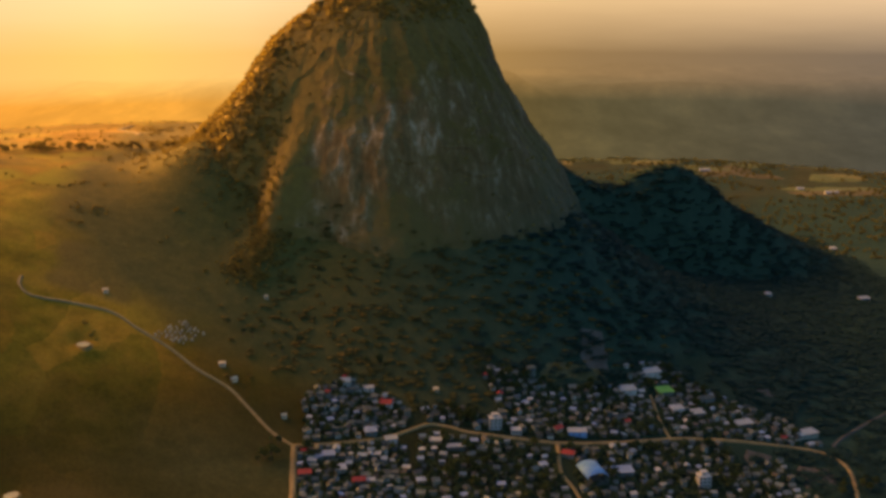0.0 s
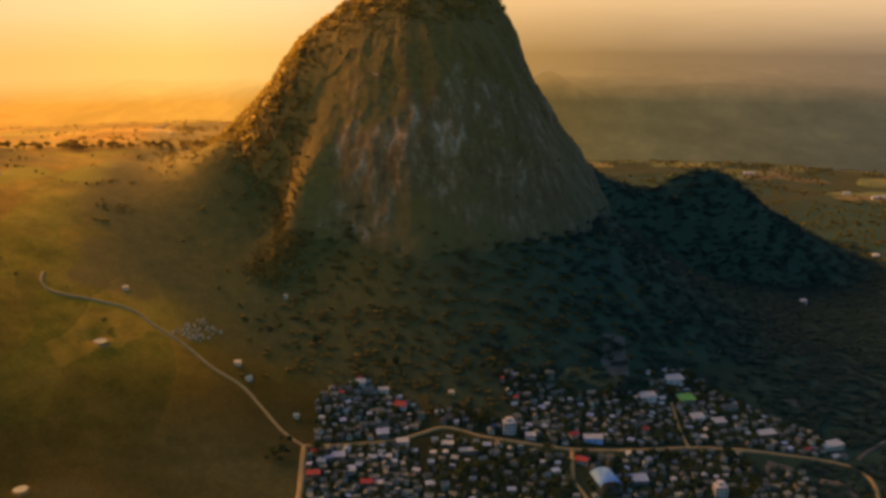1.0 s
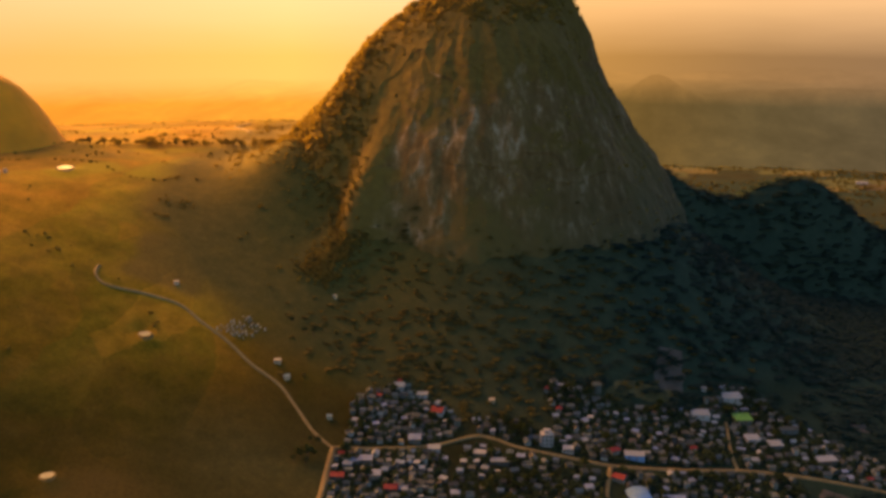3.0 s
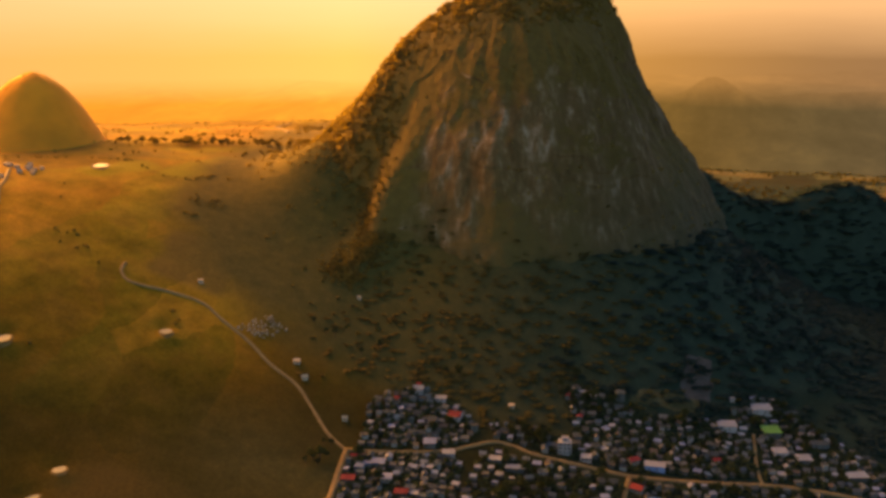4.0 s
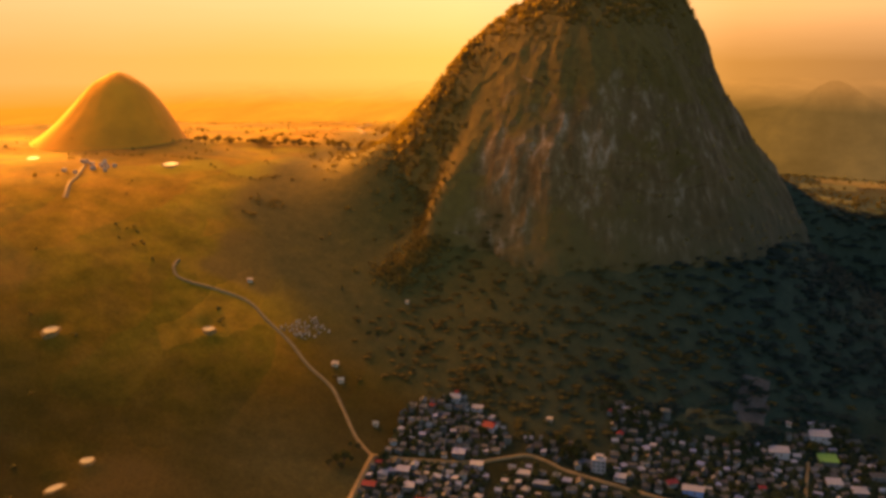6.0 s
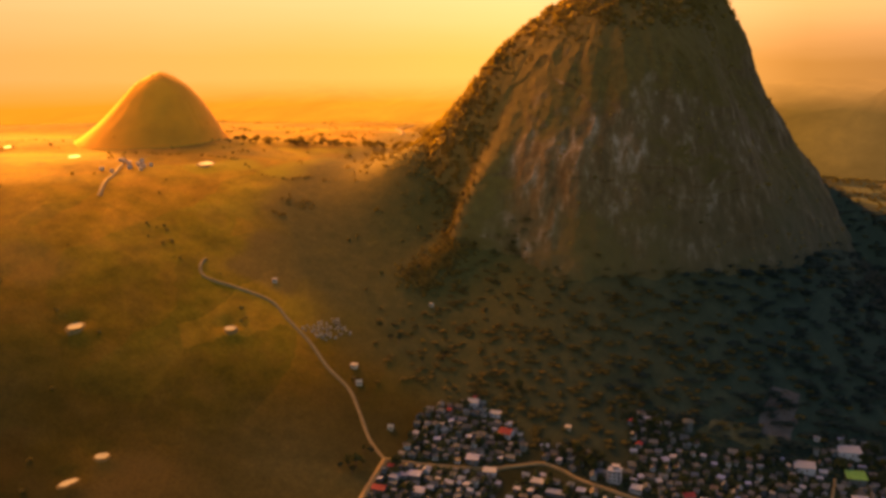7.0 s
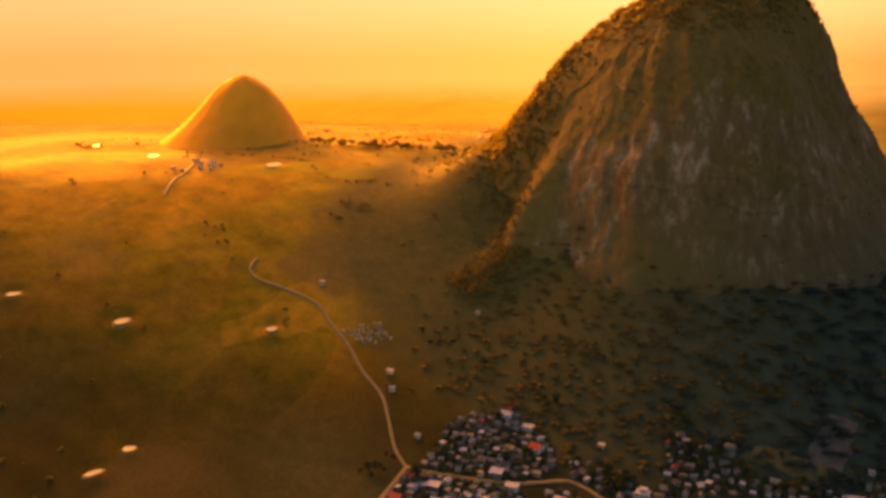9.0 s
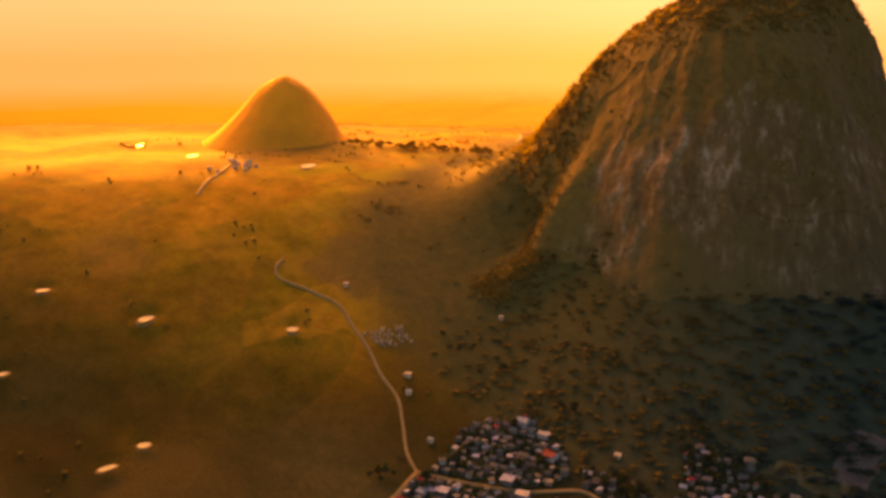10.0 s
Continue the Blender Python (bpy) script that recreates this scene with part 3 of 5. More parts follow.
def build_ground():
    xs, ys = spaced(-4700, -780, 480, 4700, 5.0, 130), spaced(-2500, 440, 1500, 4700, 5.0, 130)
    X, Y = np.meshgrid(xs, ys)
    Z = land(X, Y)
    nx, ny = len(xs), len(ys)
    idx = np.arange(nx * ny).reshape(ny, nx)
    faces = np.stack([idx[:-1, :-1], idx[:-1, 1:], idx[1:, 1:], idx[1:, :-1]], -1).reshape(-1, 4)
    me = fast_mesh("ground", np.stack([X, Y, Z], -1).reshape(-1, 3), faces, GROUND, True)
    at = me.attributes.new("cover", "FLOAT", "POINT")
    at.data.foreach_set("value", woodland(X, Y).ravel().astype(np.float32))
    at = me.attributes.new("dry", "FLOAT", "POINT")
    at.data.foreach_set("value", dryness_and_haze(X, Y).ravel().astype(np.float32))
    for word, rule in (("crop", crops), ("tilled", tilled)):
        at = me.attributes.new(word, "FLOAT", "POINT")
        at.data.foreach_set("value", rule(X, Y).ravel().astype(np.float32))
    return tagged(new("ground", me), "dry brown and green farmland sloping down from a plateau", "ground", kind="structure")


build_ground()


SKYLINE = ((-80, -2.6), (-40, -2.3), (-13, -2.6), (0, -2.95), (14, -2.85), (19, -3.3), (22, -3.05), (27, -4.0), (30, -3.3), (40, -4.25), (52, -5.0), (61, -4.4), (80, -4.6), (112, -4.4))


def build_backdrop():
    """The far plain, rising in painted, glowing haze to a low skyline, and the glowing sky behind it."""
    n, m = 420, 90
    b = np.radians(np.linspace(-82, 112, n + 1))
    q = np.linspace(0, 1, m + 1)
    B, Q = np.meshgrid(b, q, indexing="ij")
    r = 2750 + 1800 * Q ** 1.4
    X, Y = 120 - r * np.sin(B), 70 + r * np.cos(B)
    rim = 320 + 4550 * np.tan(np.radians(np.interp(np.degrees(B), [p[0] for p in SKYLINE], [p[1] for p in SKYLINE])))
    Z = -130 + 38 * np.clip(Q / 0.06, 0, 1) * step(40, 0, np.degrees(B)) + (rim + 92) * Q ** 1.15
    Z += (4 + 14 * Q) * ripple(X, Y, 420, 51, 4) * np.clip(Q / 0.1, 0, 1)
    Z += swell(X, Y, 205, 3330, 330, 200, 0.0, 105) + swell(X, Y, 205, 3330, 85, 120, 0.0, 60) + swell(X, Y, 800, 3500, 520, 160, -0.2, 85) + swell(X, Y, 1600, 3300, 380, 150, -0.4, 95) + swell(X, Y, -900, 3700, 420, 160, 0.2, 60)
    idx = np.arange((n + 1) * (m + 1)).reshape(n + 1, m + 1)
    faces = np.stack([idx[:-1, :-1], idx[:-1, 1:], idx[1:, 1:], idx[1:, :-1]], -1).reshape(-1, 4)
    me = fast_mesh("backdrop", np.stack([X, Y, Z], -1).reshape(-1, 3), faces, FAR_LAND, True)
    tagged(new("backdrop", me), "far plain and low hills glowing with painted evening haze", "backdrop", kind="structure")
    v, f = [], []
    for a in np.radians(np.linspace(-82, 112, 121)):
        v += [(120 - 4600 * math.sin(a), 70 + 4600 * math.cos(a), z) for z in (-260, 60, 260, 440, 680)]
    for i in range(120):
        for j in range(4):
            f.append((i * 5 + j, i * 5 + j + 1, i * 5 + j + 6, i * 5 + j + 5))
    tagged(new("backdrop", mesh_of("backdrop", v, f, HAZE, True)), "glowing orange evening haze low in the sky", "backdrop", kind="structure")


build_backdrop()


# ---- mountains ----
def tower(name, centre, heights, sides, turns, levels, ribs, bumps, mat, seed):
    """A steep hill: its radius by height on sides of given bearing, fluted and uneven all round."""
    zs = np.array(heights, dtype=float)
    az = np.array([a for a, _ in sides], dtype=float)
    tables = np.array([r for _, r in sides], dtype=float)
    mean = tables.mean(0)
    run = np.concatenate([[0], np.cumsum(np.hypot(np.diff(zs), np.diff(mean)))])
    s = np.linspace(0, run[-1], levels)
    k = np.array([1, 2, 3, 4, 3, 2, 1], dtype=float)
    k /= k.sum()

    def even(values):
        v = np.interp(s, run, values)
        v[3:-3] = np.convolve(v, k, "valid")
        return v

    z1 = even(zs)
    by_side = np.array([even(t) for t in tables])
    a = np.linspace(0, 2 * np.pi, turns, endpoint=False)
    A, Zg = np.meshgrid(a, z1)
    deg = np.degrees(a)
    Rg = np.zeros_like(A)
    for i in range(len(az)):
        lo, hi = az[i], az[(i + 1) % len(az)] + (360 if i == len(az) - 1 else 0)
        u = ((deg - lo) % 360) / (hi - lo)
        w = np.clip(u, 0, 1)
        w = w * w * (3 - 2 * w)
        here = (u >= 0) & (u < 1)
        Rg[:, here] = by_side[i][:, None] * (1 - w[here]) + by_side[(i + 1) % len(az)][:, None] * w[here]
    top = zs.max()
    fade = np.clip(Rg / 60.0, 0, 1)
    arc = A * 150.0
    cell = lambda c, st, sd, o=3: ripple(arc, Zg * st + 7 * sd, c, sd, o) * (1 - step(5.6, 6.2832, A)) + ripple(arc - 2 * np.pi * 150, Zg * st + 7 * sd, c, sd, o) * step(5.6, 6.2832, A)
    flute = np.sqrt(cell(34, 0.22, seed + 1, 4) ** 2 + 0.03)
    calm = 0.25 + 0.75 * step(232, 262, np.degrees(A) + 360 * (np.degrees(A) < 60))
    calm = calm * (1 - 0.75 * step(0.78, 0.93, (Zg - zs.min()) / (top - zs.min())))
    D = ribs * calm * (0.25 * cell(120, 0.5, seed + 2, 2) + 0.25 - 0.75 * flute + 0.30 * cell(16, 0.2, seed + 3, 4) + 0.22 * cell(9, 0.8, seed + 5, 3))
    D += ribs * 0.3 * np.round(cell(60, 1.2, seed + 4, 2) * 2) / 2
    for at, width, lo, hi, out in bumps:
        d = (np.degrees(A) - at + 180) % 360 - 180
        D += out * np.exp(-(d / width) ** 2) * np.exp(-((Zg - (lo + hi) / 2) / ((hi - lo) / 2)) ** 2)
    Rg = np.maximum(np.maximum(Rg, 0) + D * fade, 0.0)
    f = (Zg - zs.min()) / (top - zs.min())
    X = centre[0] + Rg * np.cos(A)
    Y = centre[1] + Rg * np.sin(A)
    Zg = Zg + 2.0 * ripple(X, Y, 30, seed + 8, 3) * step(0.5, 1, f)
    idx = np.arange(levels * turns).reshape(levels, turns)
    faces = np.stack([idx[:-1], np.roll(idx[:-1], -1, 1), np.roll(idx[1:], -1, 1), idx[1:]], -1).reshape(-1, 4)
    V = np.stack([X, Y, Zg], -1)
    me = fast_mesh(name, V.reshape(-1, 3), faces, mat, True)
    return new(name, me), V


HEIGHTS = [-20, 50, 95, 130, 160, 185, 210, 236, 262, 285, 305, 325, 342, 351, 355]
EAST = [310, 262, 242, 224, 203, 181, 167, 151, 136, 128, 119, 106, 94, 50, 0]
NORTH = [350, 300, 255, 225, 200, 185, 172, 158, 140, 120, 105, 85, 70, 40, 0]
WEST = [330, 280, 262, 248, 232, 208, 182, 158, 139, 118, 95, 66, 36, 16, 0]
CORNER = [330, 272, 248, 234, 222, 208, 193, 174, 152, 132, 110, 84, 50, 24, 0]
SOUTH_SIDE = [300, 250, 226, 209, 196, 185, 172, 158, 143, 127, 109, 86, 62, 34, 0]
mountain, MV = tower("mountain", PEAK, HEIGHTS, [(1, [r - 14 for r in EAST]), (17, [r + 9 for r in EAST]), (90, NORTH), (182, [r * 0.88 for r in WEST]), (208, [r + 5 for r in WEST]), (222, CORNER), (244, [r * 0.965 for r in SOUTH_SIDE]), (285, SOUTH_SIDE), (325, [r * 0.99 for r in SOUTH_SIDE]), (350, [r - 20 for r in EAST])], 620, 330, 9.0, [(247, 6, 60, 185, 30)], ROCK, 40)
tagged(mountain, "steep grey-brown rock dome with scrub on its ledges", "mountain")
hill, HV = tower("hill", (-622, 1045), [112, 138, 150, 160, 174, 194, 212, 226, 237, 245, 250, 252], [(45, [255, 138, 104, 86, 74, 63, 52, 41, 31, 20, 9, 0]), (225, [330, 200, 152, 122, 96, 72, 55, 43, 32, 20, 9, 0])], 200, 90, 1.0, [], HILL_HAZE_SCRUB, 80)
tagged(hill, "pointed wooded hill rising from the plateau, its haze painted in orange", "hill")


# ---- roads, fields and ponds ----
def smooth_line(points, gap=4.0):
    """A rounded line through points, in even steps."""
    p = np.array(points, dtype=float)
    q = np.vstack([2 * p[0] - p[1], p, 2 * p[-1] - p[-2]])
    out = []
    for i in range(1, len(q) - 2):
        n = max(2, int(np.hypot(*(q[i + 1] - q[i])) / gap))
        for k in range(n):
            t = k / n
            out.append(0.5 * (2 * q[i] + (q[i + 1] - q[i - 1]) * t + (2 * q[i - 1] - 5 * q[i] + 4 * q[i + 1] - q[i + 2]) * t * t + (3 * q[i] - q[i - 1] - 3 * q[i + 1] + q[i + 2]) * t ** 3))
    out.append(p[-1])
    return np.array(out)


def road(name, points, width, label, mat=ROAD, lift=0.5, seed=1):
    c = smooth_line(points)
    d = np.gradient(c, axis=0)
    d /= np.hypot(d[:, 0], d[:, 1])[:, None]
    nrm = np.stack([-d[:, 1], d[:, 0]], 1)
    v, f = [], []
    for i, (p, n) in enumerate(zip(c, nrm)):
        w = width / 2 * (1 + 0.22 * float(ripple(i * 4.0, seed * 50.0, 14, seed)))
        z = max(ground_z(*(p + n * w * s)) for s in (-1, 0, 1)) + lift
        for s, dz in ((-1.25, -1.6), (-1.0, -0.06), (0, 0.06), (1.0, -0.06), (1.25, -1.6)):
            q = p + n * w * s
            v.append((q[0], q[1], z + dz))
    for i in range(len(c) - 1):
        for j in range(4):
            f.append((i * 5 + j, i * 5 + j + 1, i * 5 + j + 6, i * 5 + j + 5))
    me = mesh_of(name, v, f, mat, True)
    return tagged(new(name, me), label, "road", kind="structure")


MAIN = [(-110, 669), (-106, 671), (-78, 684), (-45, 702), (-28, 716), (-11, 730), (5, 730), (21, 726), (52, 726), (80, 727), (98, 729), (128, 737), (156, 746), (197, 760), (238, 768), (273, 771), (307, 772), (326, 766), (335, 745), (327, 708), (310, 660), (290, 600)]
SOUTH = [(-110, 669), (-108, 649), (-103, 609), (-99, 540)]
NORTHWEST = [(-110, 669), (-113, 670), (-129, 680), (-150, 701), (-168, 717), (-194, 727), (-219, 741), (-246, 751), (-269, 760), (-296, 755), (-320, 747), (-331, 747), (-340, 756), (-342, 766)]
LANE = [(92, 728), (90, 688), (98, 666), (102, 645), (108, 600)]
LANE_B = [(190, 758), (187, 780), (187, 827)]
EASTWARD = [(336, 780), (344, 791), (368, 815), (408, 851), (450, 885)]
road("road", MAIN, 3.2, "pale dirt main street winding through the town", seed=2)
road("road", SOUTH, 4.2, "pale dirt road running out of the town", lift=0.55, seed=3)
road("road", NORTHWEST, 2.5, "pale dirt road climbing across dry fields", lift=0.6, seed=4)
road("lane", LANE, 3.4, "pale dirt lane between houses", lift=0.44, seed=5)
road("lane", LANE_B, 2.4, "narrow dirt lane between tin-roofed houses", lift=0.44, seed=6)
road("lane", EASTWARD, 3.0, "dull dirt lane leading into dark fields", mat=DULL_EARTH, lift=0.44, seed=7)
road("road", [(-475, 780), (-497, 812), (-505, 830), (-517, 850), (-530, 872)], 4.0, "pale dirt road up to a far village", seed=8)
road("road", [(-378, 1211), (-386, 1232), (-403, 1261), (-418, 1288), (-432, 1307), (-425, 1340)], 6.0, "pale far road on the plateau", seed=9)
ROADS = [smooth_line(p, 6.0) for p in (MAIN, SOUTH, NORTHWEST, LANE, LANE_B, EASTWARD)]
ROAD_SPOTS = np.vstack(ROADS)


def near_road(x, y, gap):
    return bool((np.hypot(ROAD_SPOTS[:, 0] - x, ROAD_SPOTS[:, 1] - y) < gap).any())


def field(name, corners, mat, label, lift=0.45, cells=14):
    """A field laid over the ground between four corners, with an uneven rim."""
    a, b, c, d = (np.array(p, dtype=float) for p in corners)
    v, f = [], []
    for i in range(cells + 1):
        for j in range(cells + 1):
            s, t = i / cells, j / cells
            p = (a * (1 - s) + b * s) * (1 - t) + (d * (1 - s) + c * s) * t
            rim = min(s, 1 - s, t, 1 - t) == 0
            p = p + np.array([float(ripple(p[0], p[1], 12, 31)), float(ripple(p[0], p[1], 12, 37))]) * (7.0 if rim else 2.0)
            v.append((p[0], p[1], ground_z(*p) + (-0.8 if rim else lift)))
    for i in range(cells):
        for j in range(cells):
            k = i * (cells + 1) + j
            f.append((k, k + cells + 1, k + cells + 2, k + 1))
    return tagged(new(name, mesh_of(name, v, f, mat, True)), label, "field", kind="structure")


field("ploughed_field", [(128, 835), (154, 843), (156, 897), (128, 890)], DULL_EARTH, "bare brown ploughed field behind the town")
field("field", [(82, 812), (150, 830), (152, 848), (92, 834)], PASTURE, "pale olive strip of pasture behind the town")
field("clearing", [(246, 736), (270, 734), (278, 754), (250, 758)], DULL_EARTH, "bare brown yard among trees")
field("clearing", [(284, 706), (316, 704), (322, 742), (290, 746)], DULL_EARTH, "bare oval dirt ground beside the town")


rnd = random.Random(29)
for k in range(34):
    cx, cy = rnd.uniform(60, 1250), rnd.uniform(2080, 2900)
    w, d, a = rnd.uniform(50, 120), rnd.uniform(25, 60), rnd.gauss(0.15, 0.3)
    c, s = math.cos(a), math.sin(a)
    quad = [(cx + u * w * c - v * d * s, cy + u * w * s + v * d * c) for u, v in ((-1, -1), (1, -1), (1, 1), (-1, 1))]
    mat, words = rnd.choice(((STRAW, "sunlit straw-yellow field on the far plain"), (LUSH, "olive-green crop field on the far plain"), (LUSH, "olive-green crop field on the far plain"), (PLOUGH, "brown ploughed field on the far plain")))
    field("field", quad, mat, words, 0.9, 8)
field("clearing", [(296, 860), (314, 864), (311, 876), (294, 872)], DULL_EARTH, "dull bare patch in dark fields", cells=8)
field("clearing", [(540, 1245), (585, 1262), (580, 1275), (538, 1258)], PASTURE, "pale strip of pasture in a shaded valley", cells=8)


def pond(x, y, rx, ry, turn, label):
    n = 28
    ring = []
    for i in range(n):
        a = 6.2832 * i / n
        k = 1 + 0.10 * float(ripple(math.cos(a) * 3 + x, math.sin(a) * 3 + y, 2.2, 5))
        u, w = rx * k * math.cos(a), ry * k * math.sin(a)
        c, s = math.cos(turn), math.sin(turn)
        ring.append((x + u * c - w * s, y + u * s + w * c))
    z = max(ground_z(*p) for p in ring) + 0.35
    base = new("pond", None)
    base.location = (x, y, z)
    tagged(base, label, "pond")
    part("water", mesh_of("water", [(px - x, py - y, -0.15) for px, py in ring] + [(0, 0, -0.15)], [(i, (i + 1) % n, n) for i in range(n)], WATER), base)
    v, f = [], []
    for px, py in ring:
        dx, dy = px - x, py - y
        for k, h in ((0.98, -0.4), (1.02, 0.0), (1.08, -0.06)):
            v.append((dx * k, dy * k, h))
        gx, gy = x + dx * 1.45, y + dy * 1.45
        v.append((dx * 1.45, dy * 1.45, min(ground_z(gx, gy) - z - 0.4, -0.3)))
    for i in range(n):
        j = (i + 1) % n
        for k in range(3):
            f.append((i * 4 + k, j * 4 + k, j * 4 + k + 1, i * 4 + k + 1))
    part("bank", mesh_of("bank", v, f, EARTH, True), base)


for k, (x, y, rx, ry, turn) in enumerate(PONDS):
    pond(x, y, rx, ry, turn, "round pale muddy farm pond with an earth bank" if k < 6 else "pale pond on the plateau shining with evening light")


# ---- houses ----
def windows_on(side, spots, w, h, parent):
    """Dark windows standing 4 cm proud of a wall: spots of (along, y or x of the wall, sill)."""
    for along, depth, sill in spots:
        if side in "SN":
            o = -0.05 if side == "S" else 0.05
            shape = box(along - w / 2, along + w / 2, depth - abs(o), depth + abs(o), sill, sill + h)
        else:
            shape = box(depth - 0.05, depth + 0.05, along - w / 2, along + w / 2, sill, sill + h)
        part("window", mesh_of("window", *shape, DARK), parent)


def corrugated(x0, x1, y0, y1, za, zb, t=0.12, waves=14):
    """A ribbed roof sheet, from height za at y0 to zb at y1."""
    v, f = [], []
    for i in range(waves * 2 + 1):
        x = x0 + (x1 - x0) * i / (waves * 2)
        h = 0.07 if i % 2 else 0.0
        v += [(x, y0, za + h), (x, y1, zb + h), (x, y1, zb - t), (x, y0, za - t)]
    for i in range(waves * 2):
        a, b = i * 4, i * 4 + 4
        for k in range(4):
            f.append((a + k, a + (k + 1) % 4, b + (k + 1) % 4, b + k))
    f += [(3, 2, 1, 0), tuple(len(v) - 4 + k for k in range(4))]
    return v, f


def house_base(label, group="houses of the town"):
    return tagged(new("house", None), label, "house", group)


def gable_house(w, d, h, rise, roof_mat, wall_mat, label, name="house"):
    base = house_base(label)
    outline = [(-d / 2, -4), (d / 2, -4), (d / 2, h), (0, h + rise), (-d / 2, h)]
    v, f = prism(outline, -w / 2, w / 2)
    v = [(y, x, z) for x, y, z in v]
    part("wall", mesh_of("wall", v, [fc[::-1] for fc in f], wall_mat), base)
    k = rise / (d / 2)
    e = 0.6
    roof = part("roof", mesh_of("roof", *join(corrugated(-w / 2 - e, w / 2 + e, -d / 2 - e, 0, h + 0.16 - e * k, h + rise + 0.16), corrugated(-w / 2 - e, w / 2 + e, d / 2 + e, 0, h + 0.16 - e * k, h + rise + 0.16)), roof_mat), base)
    part("ridge_cap", mesh_of("ridge_cap", *box(-w / 2 - e, w / 2 + e, -0.2, 0.2, h + rise + 0.2, h + rise + 0.32), roof_mat), roof)
    part("door", mesh_of("door", *box(-0.5, 0.5, -d / 2 - 0.05, -d / 2 + 0.05, 0, 2.05), TIMBER), base)
    windows_on("S", [(-w * 0.3, -d / 2, 1.0), (w * 0.3, -d / 2, 1.0)], 1.1, 1.1, base)
    windows_on("E", [(0, w / 2, 1.0)], 1.1, 1.1, base)
    windows_on("E", [(0, -w / 2, 1.0)], 1.1, 1.1, base)
    return base


def shed_house(w, d, h, rise, roof_mat, wall_mat, label):
    base = house_base(label)
    outline = [(-d / 2, -4), (d / 2, -4), (d / 2, h + rise), (-d / 2, h)]
    v, f = prism(outline, -w / 2, w / 2)
    v = [(y, x, z) for x, y, z in v]
    part("wall", mesh_of("wall", v, [fc[::-1] for fc in f], wall_mat), base)
    k, e = rise / d, 0.5
    part("roof", mesh_of("roof", *corrugated(-w / 2 - e, w / 2 + e, -d / 2 - e, d / 2 + e, h + 0.16 - e * k, h + rise + 0.16 + e * k), roof_mat), base)
    part("door", mesh_of("door", *box(w * 0.1 - 0.5, w * 0.1 + 0.5, -d / 2 - 0.05, -d / 2 + 0.05, 0, 2.05), TIMBER), base)
    windows_on("S", [(-w * 0.28, -d / 2, 1.0)], 1.3, 1.0, base)
    windows_on("E", [(0, w / 2, 1.0)], 1.0, 1.0, base)
    return base


def flat_house(w, d, storeys, wall_mat, roof_mat, label, tank=True):
    base = house_base(label)
    h = 2.8 * storeys
    part("wall", mesh_of("wall", *box(-w / 2, w / 2, -d / 2, d / 2, -4, h), wall_mat), base)
    part("roof", mesh_of("roof", *box(-w / 2 - 0.35, w / 2 + 0.35, -d / 2 - 0.35, d / 2 + 0.35, h, h + 0.18), roof_mat), base)
    e = 0.3
    part("parapet", mesh_of("parapet", *join(box(-w / 2 - e, w / 2 + e, -d / 2 - e, -d / 2 - e + 0.15, h + 0.18, h + 0.75), box(-w / 2 - e, w / 2 + e, d / 2 + e - 0.15, d / 2 + e, h + 0.18, h + 0.75), box(-w / 2 - e, -w / 2 - e + 0.15, -d / 2 - 0.15, d / 2 + 0.15, h + 0.18, h + 0.75), box(w / 2 + e - 0.15, w / 2 + e, -d / 2 - 0.15, d / 2 + 0.15, h + 0.18, h + 0.75)), wall_mat), base)
    if tank:
        tank_part = part("water_tank", mesh_of("water_tank", *drum(0.6, h + 0.18, h + 1.4), TANK), base, at=pose(w * 0.25, d * 0.2, 0))
        part("lid", mesh_of("lid", *drum(0.6, h + 1.404, h + 1.65, r1=0.25), TANK), tank_part)
    part("door", mesh_of("door", *box(-w * 0.1 - 0.5, -w * 0.1 + 0.5, -d / 2 - 0.05, -d / 2 + 0.05, 0, 2.05), TIMBER), base)
    for s in range(storeys):
        z = 2.8 * s + 1.0
        windows_on("S", [(x, -d / 2, z) for x in ((-w * 0.33, w * 0.3) if s == 0 else (-w * 0.33, 0, w * 0.33))], 1.2, 1.1, base)
        windows_on("E", [(0, w / 2, z)], 1.2, 1.1, base)
        windows_on("E", [(0, -w / 2, z)], 1.2, 1.1, base)
    return base


def lean_to_house(w, d, h, roof_mat, wall_mat, label):
    """A low gable house with a lower lean-to in front."""
    base = gable_house(w, d, h, 1.5, roof_mat, wall_mat, label)
    y0 = -d / 2
    part("lean_to_roof", mesh_of("lean_to_roof", *corrugated(-w / 2, w * 0.3, y0 - 2.8, y0 - 0.62, h - 0.9, h - 0.35), roof_mat), base)
    for x in (-w / 2 + 0.2, w * 0.3 - 0.2):
        part("post", mesh_of("post", *box(x - 0.07, x + 0.07, y0 - 2.7, y0 - 2.56, -4, h - 1.02), TIMBER), base)
    return base


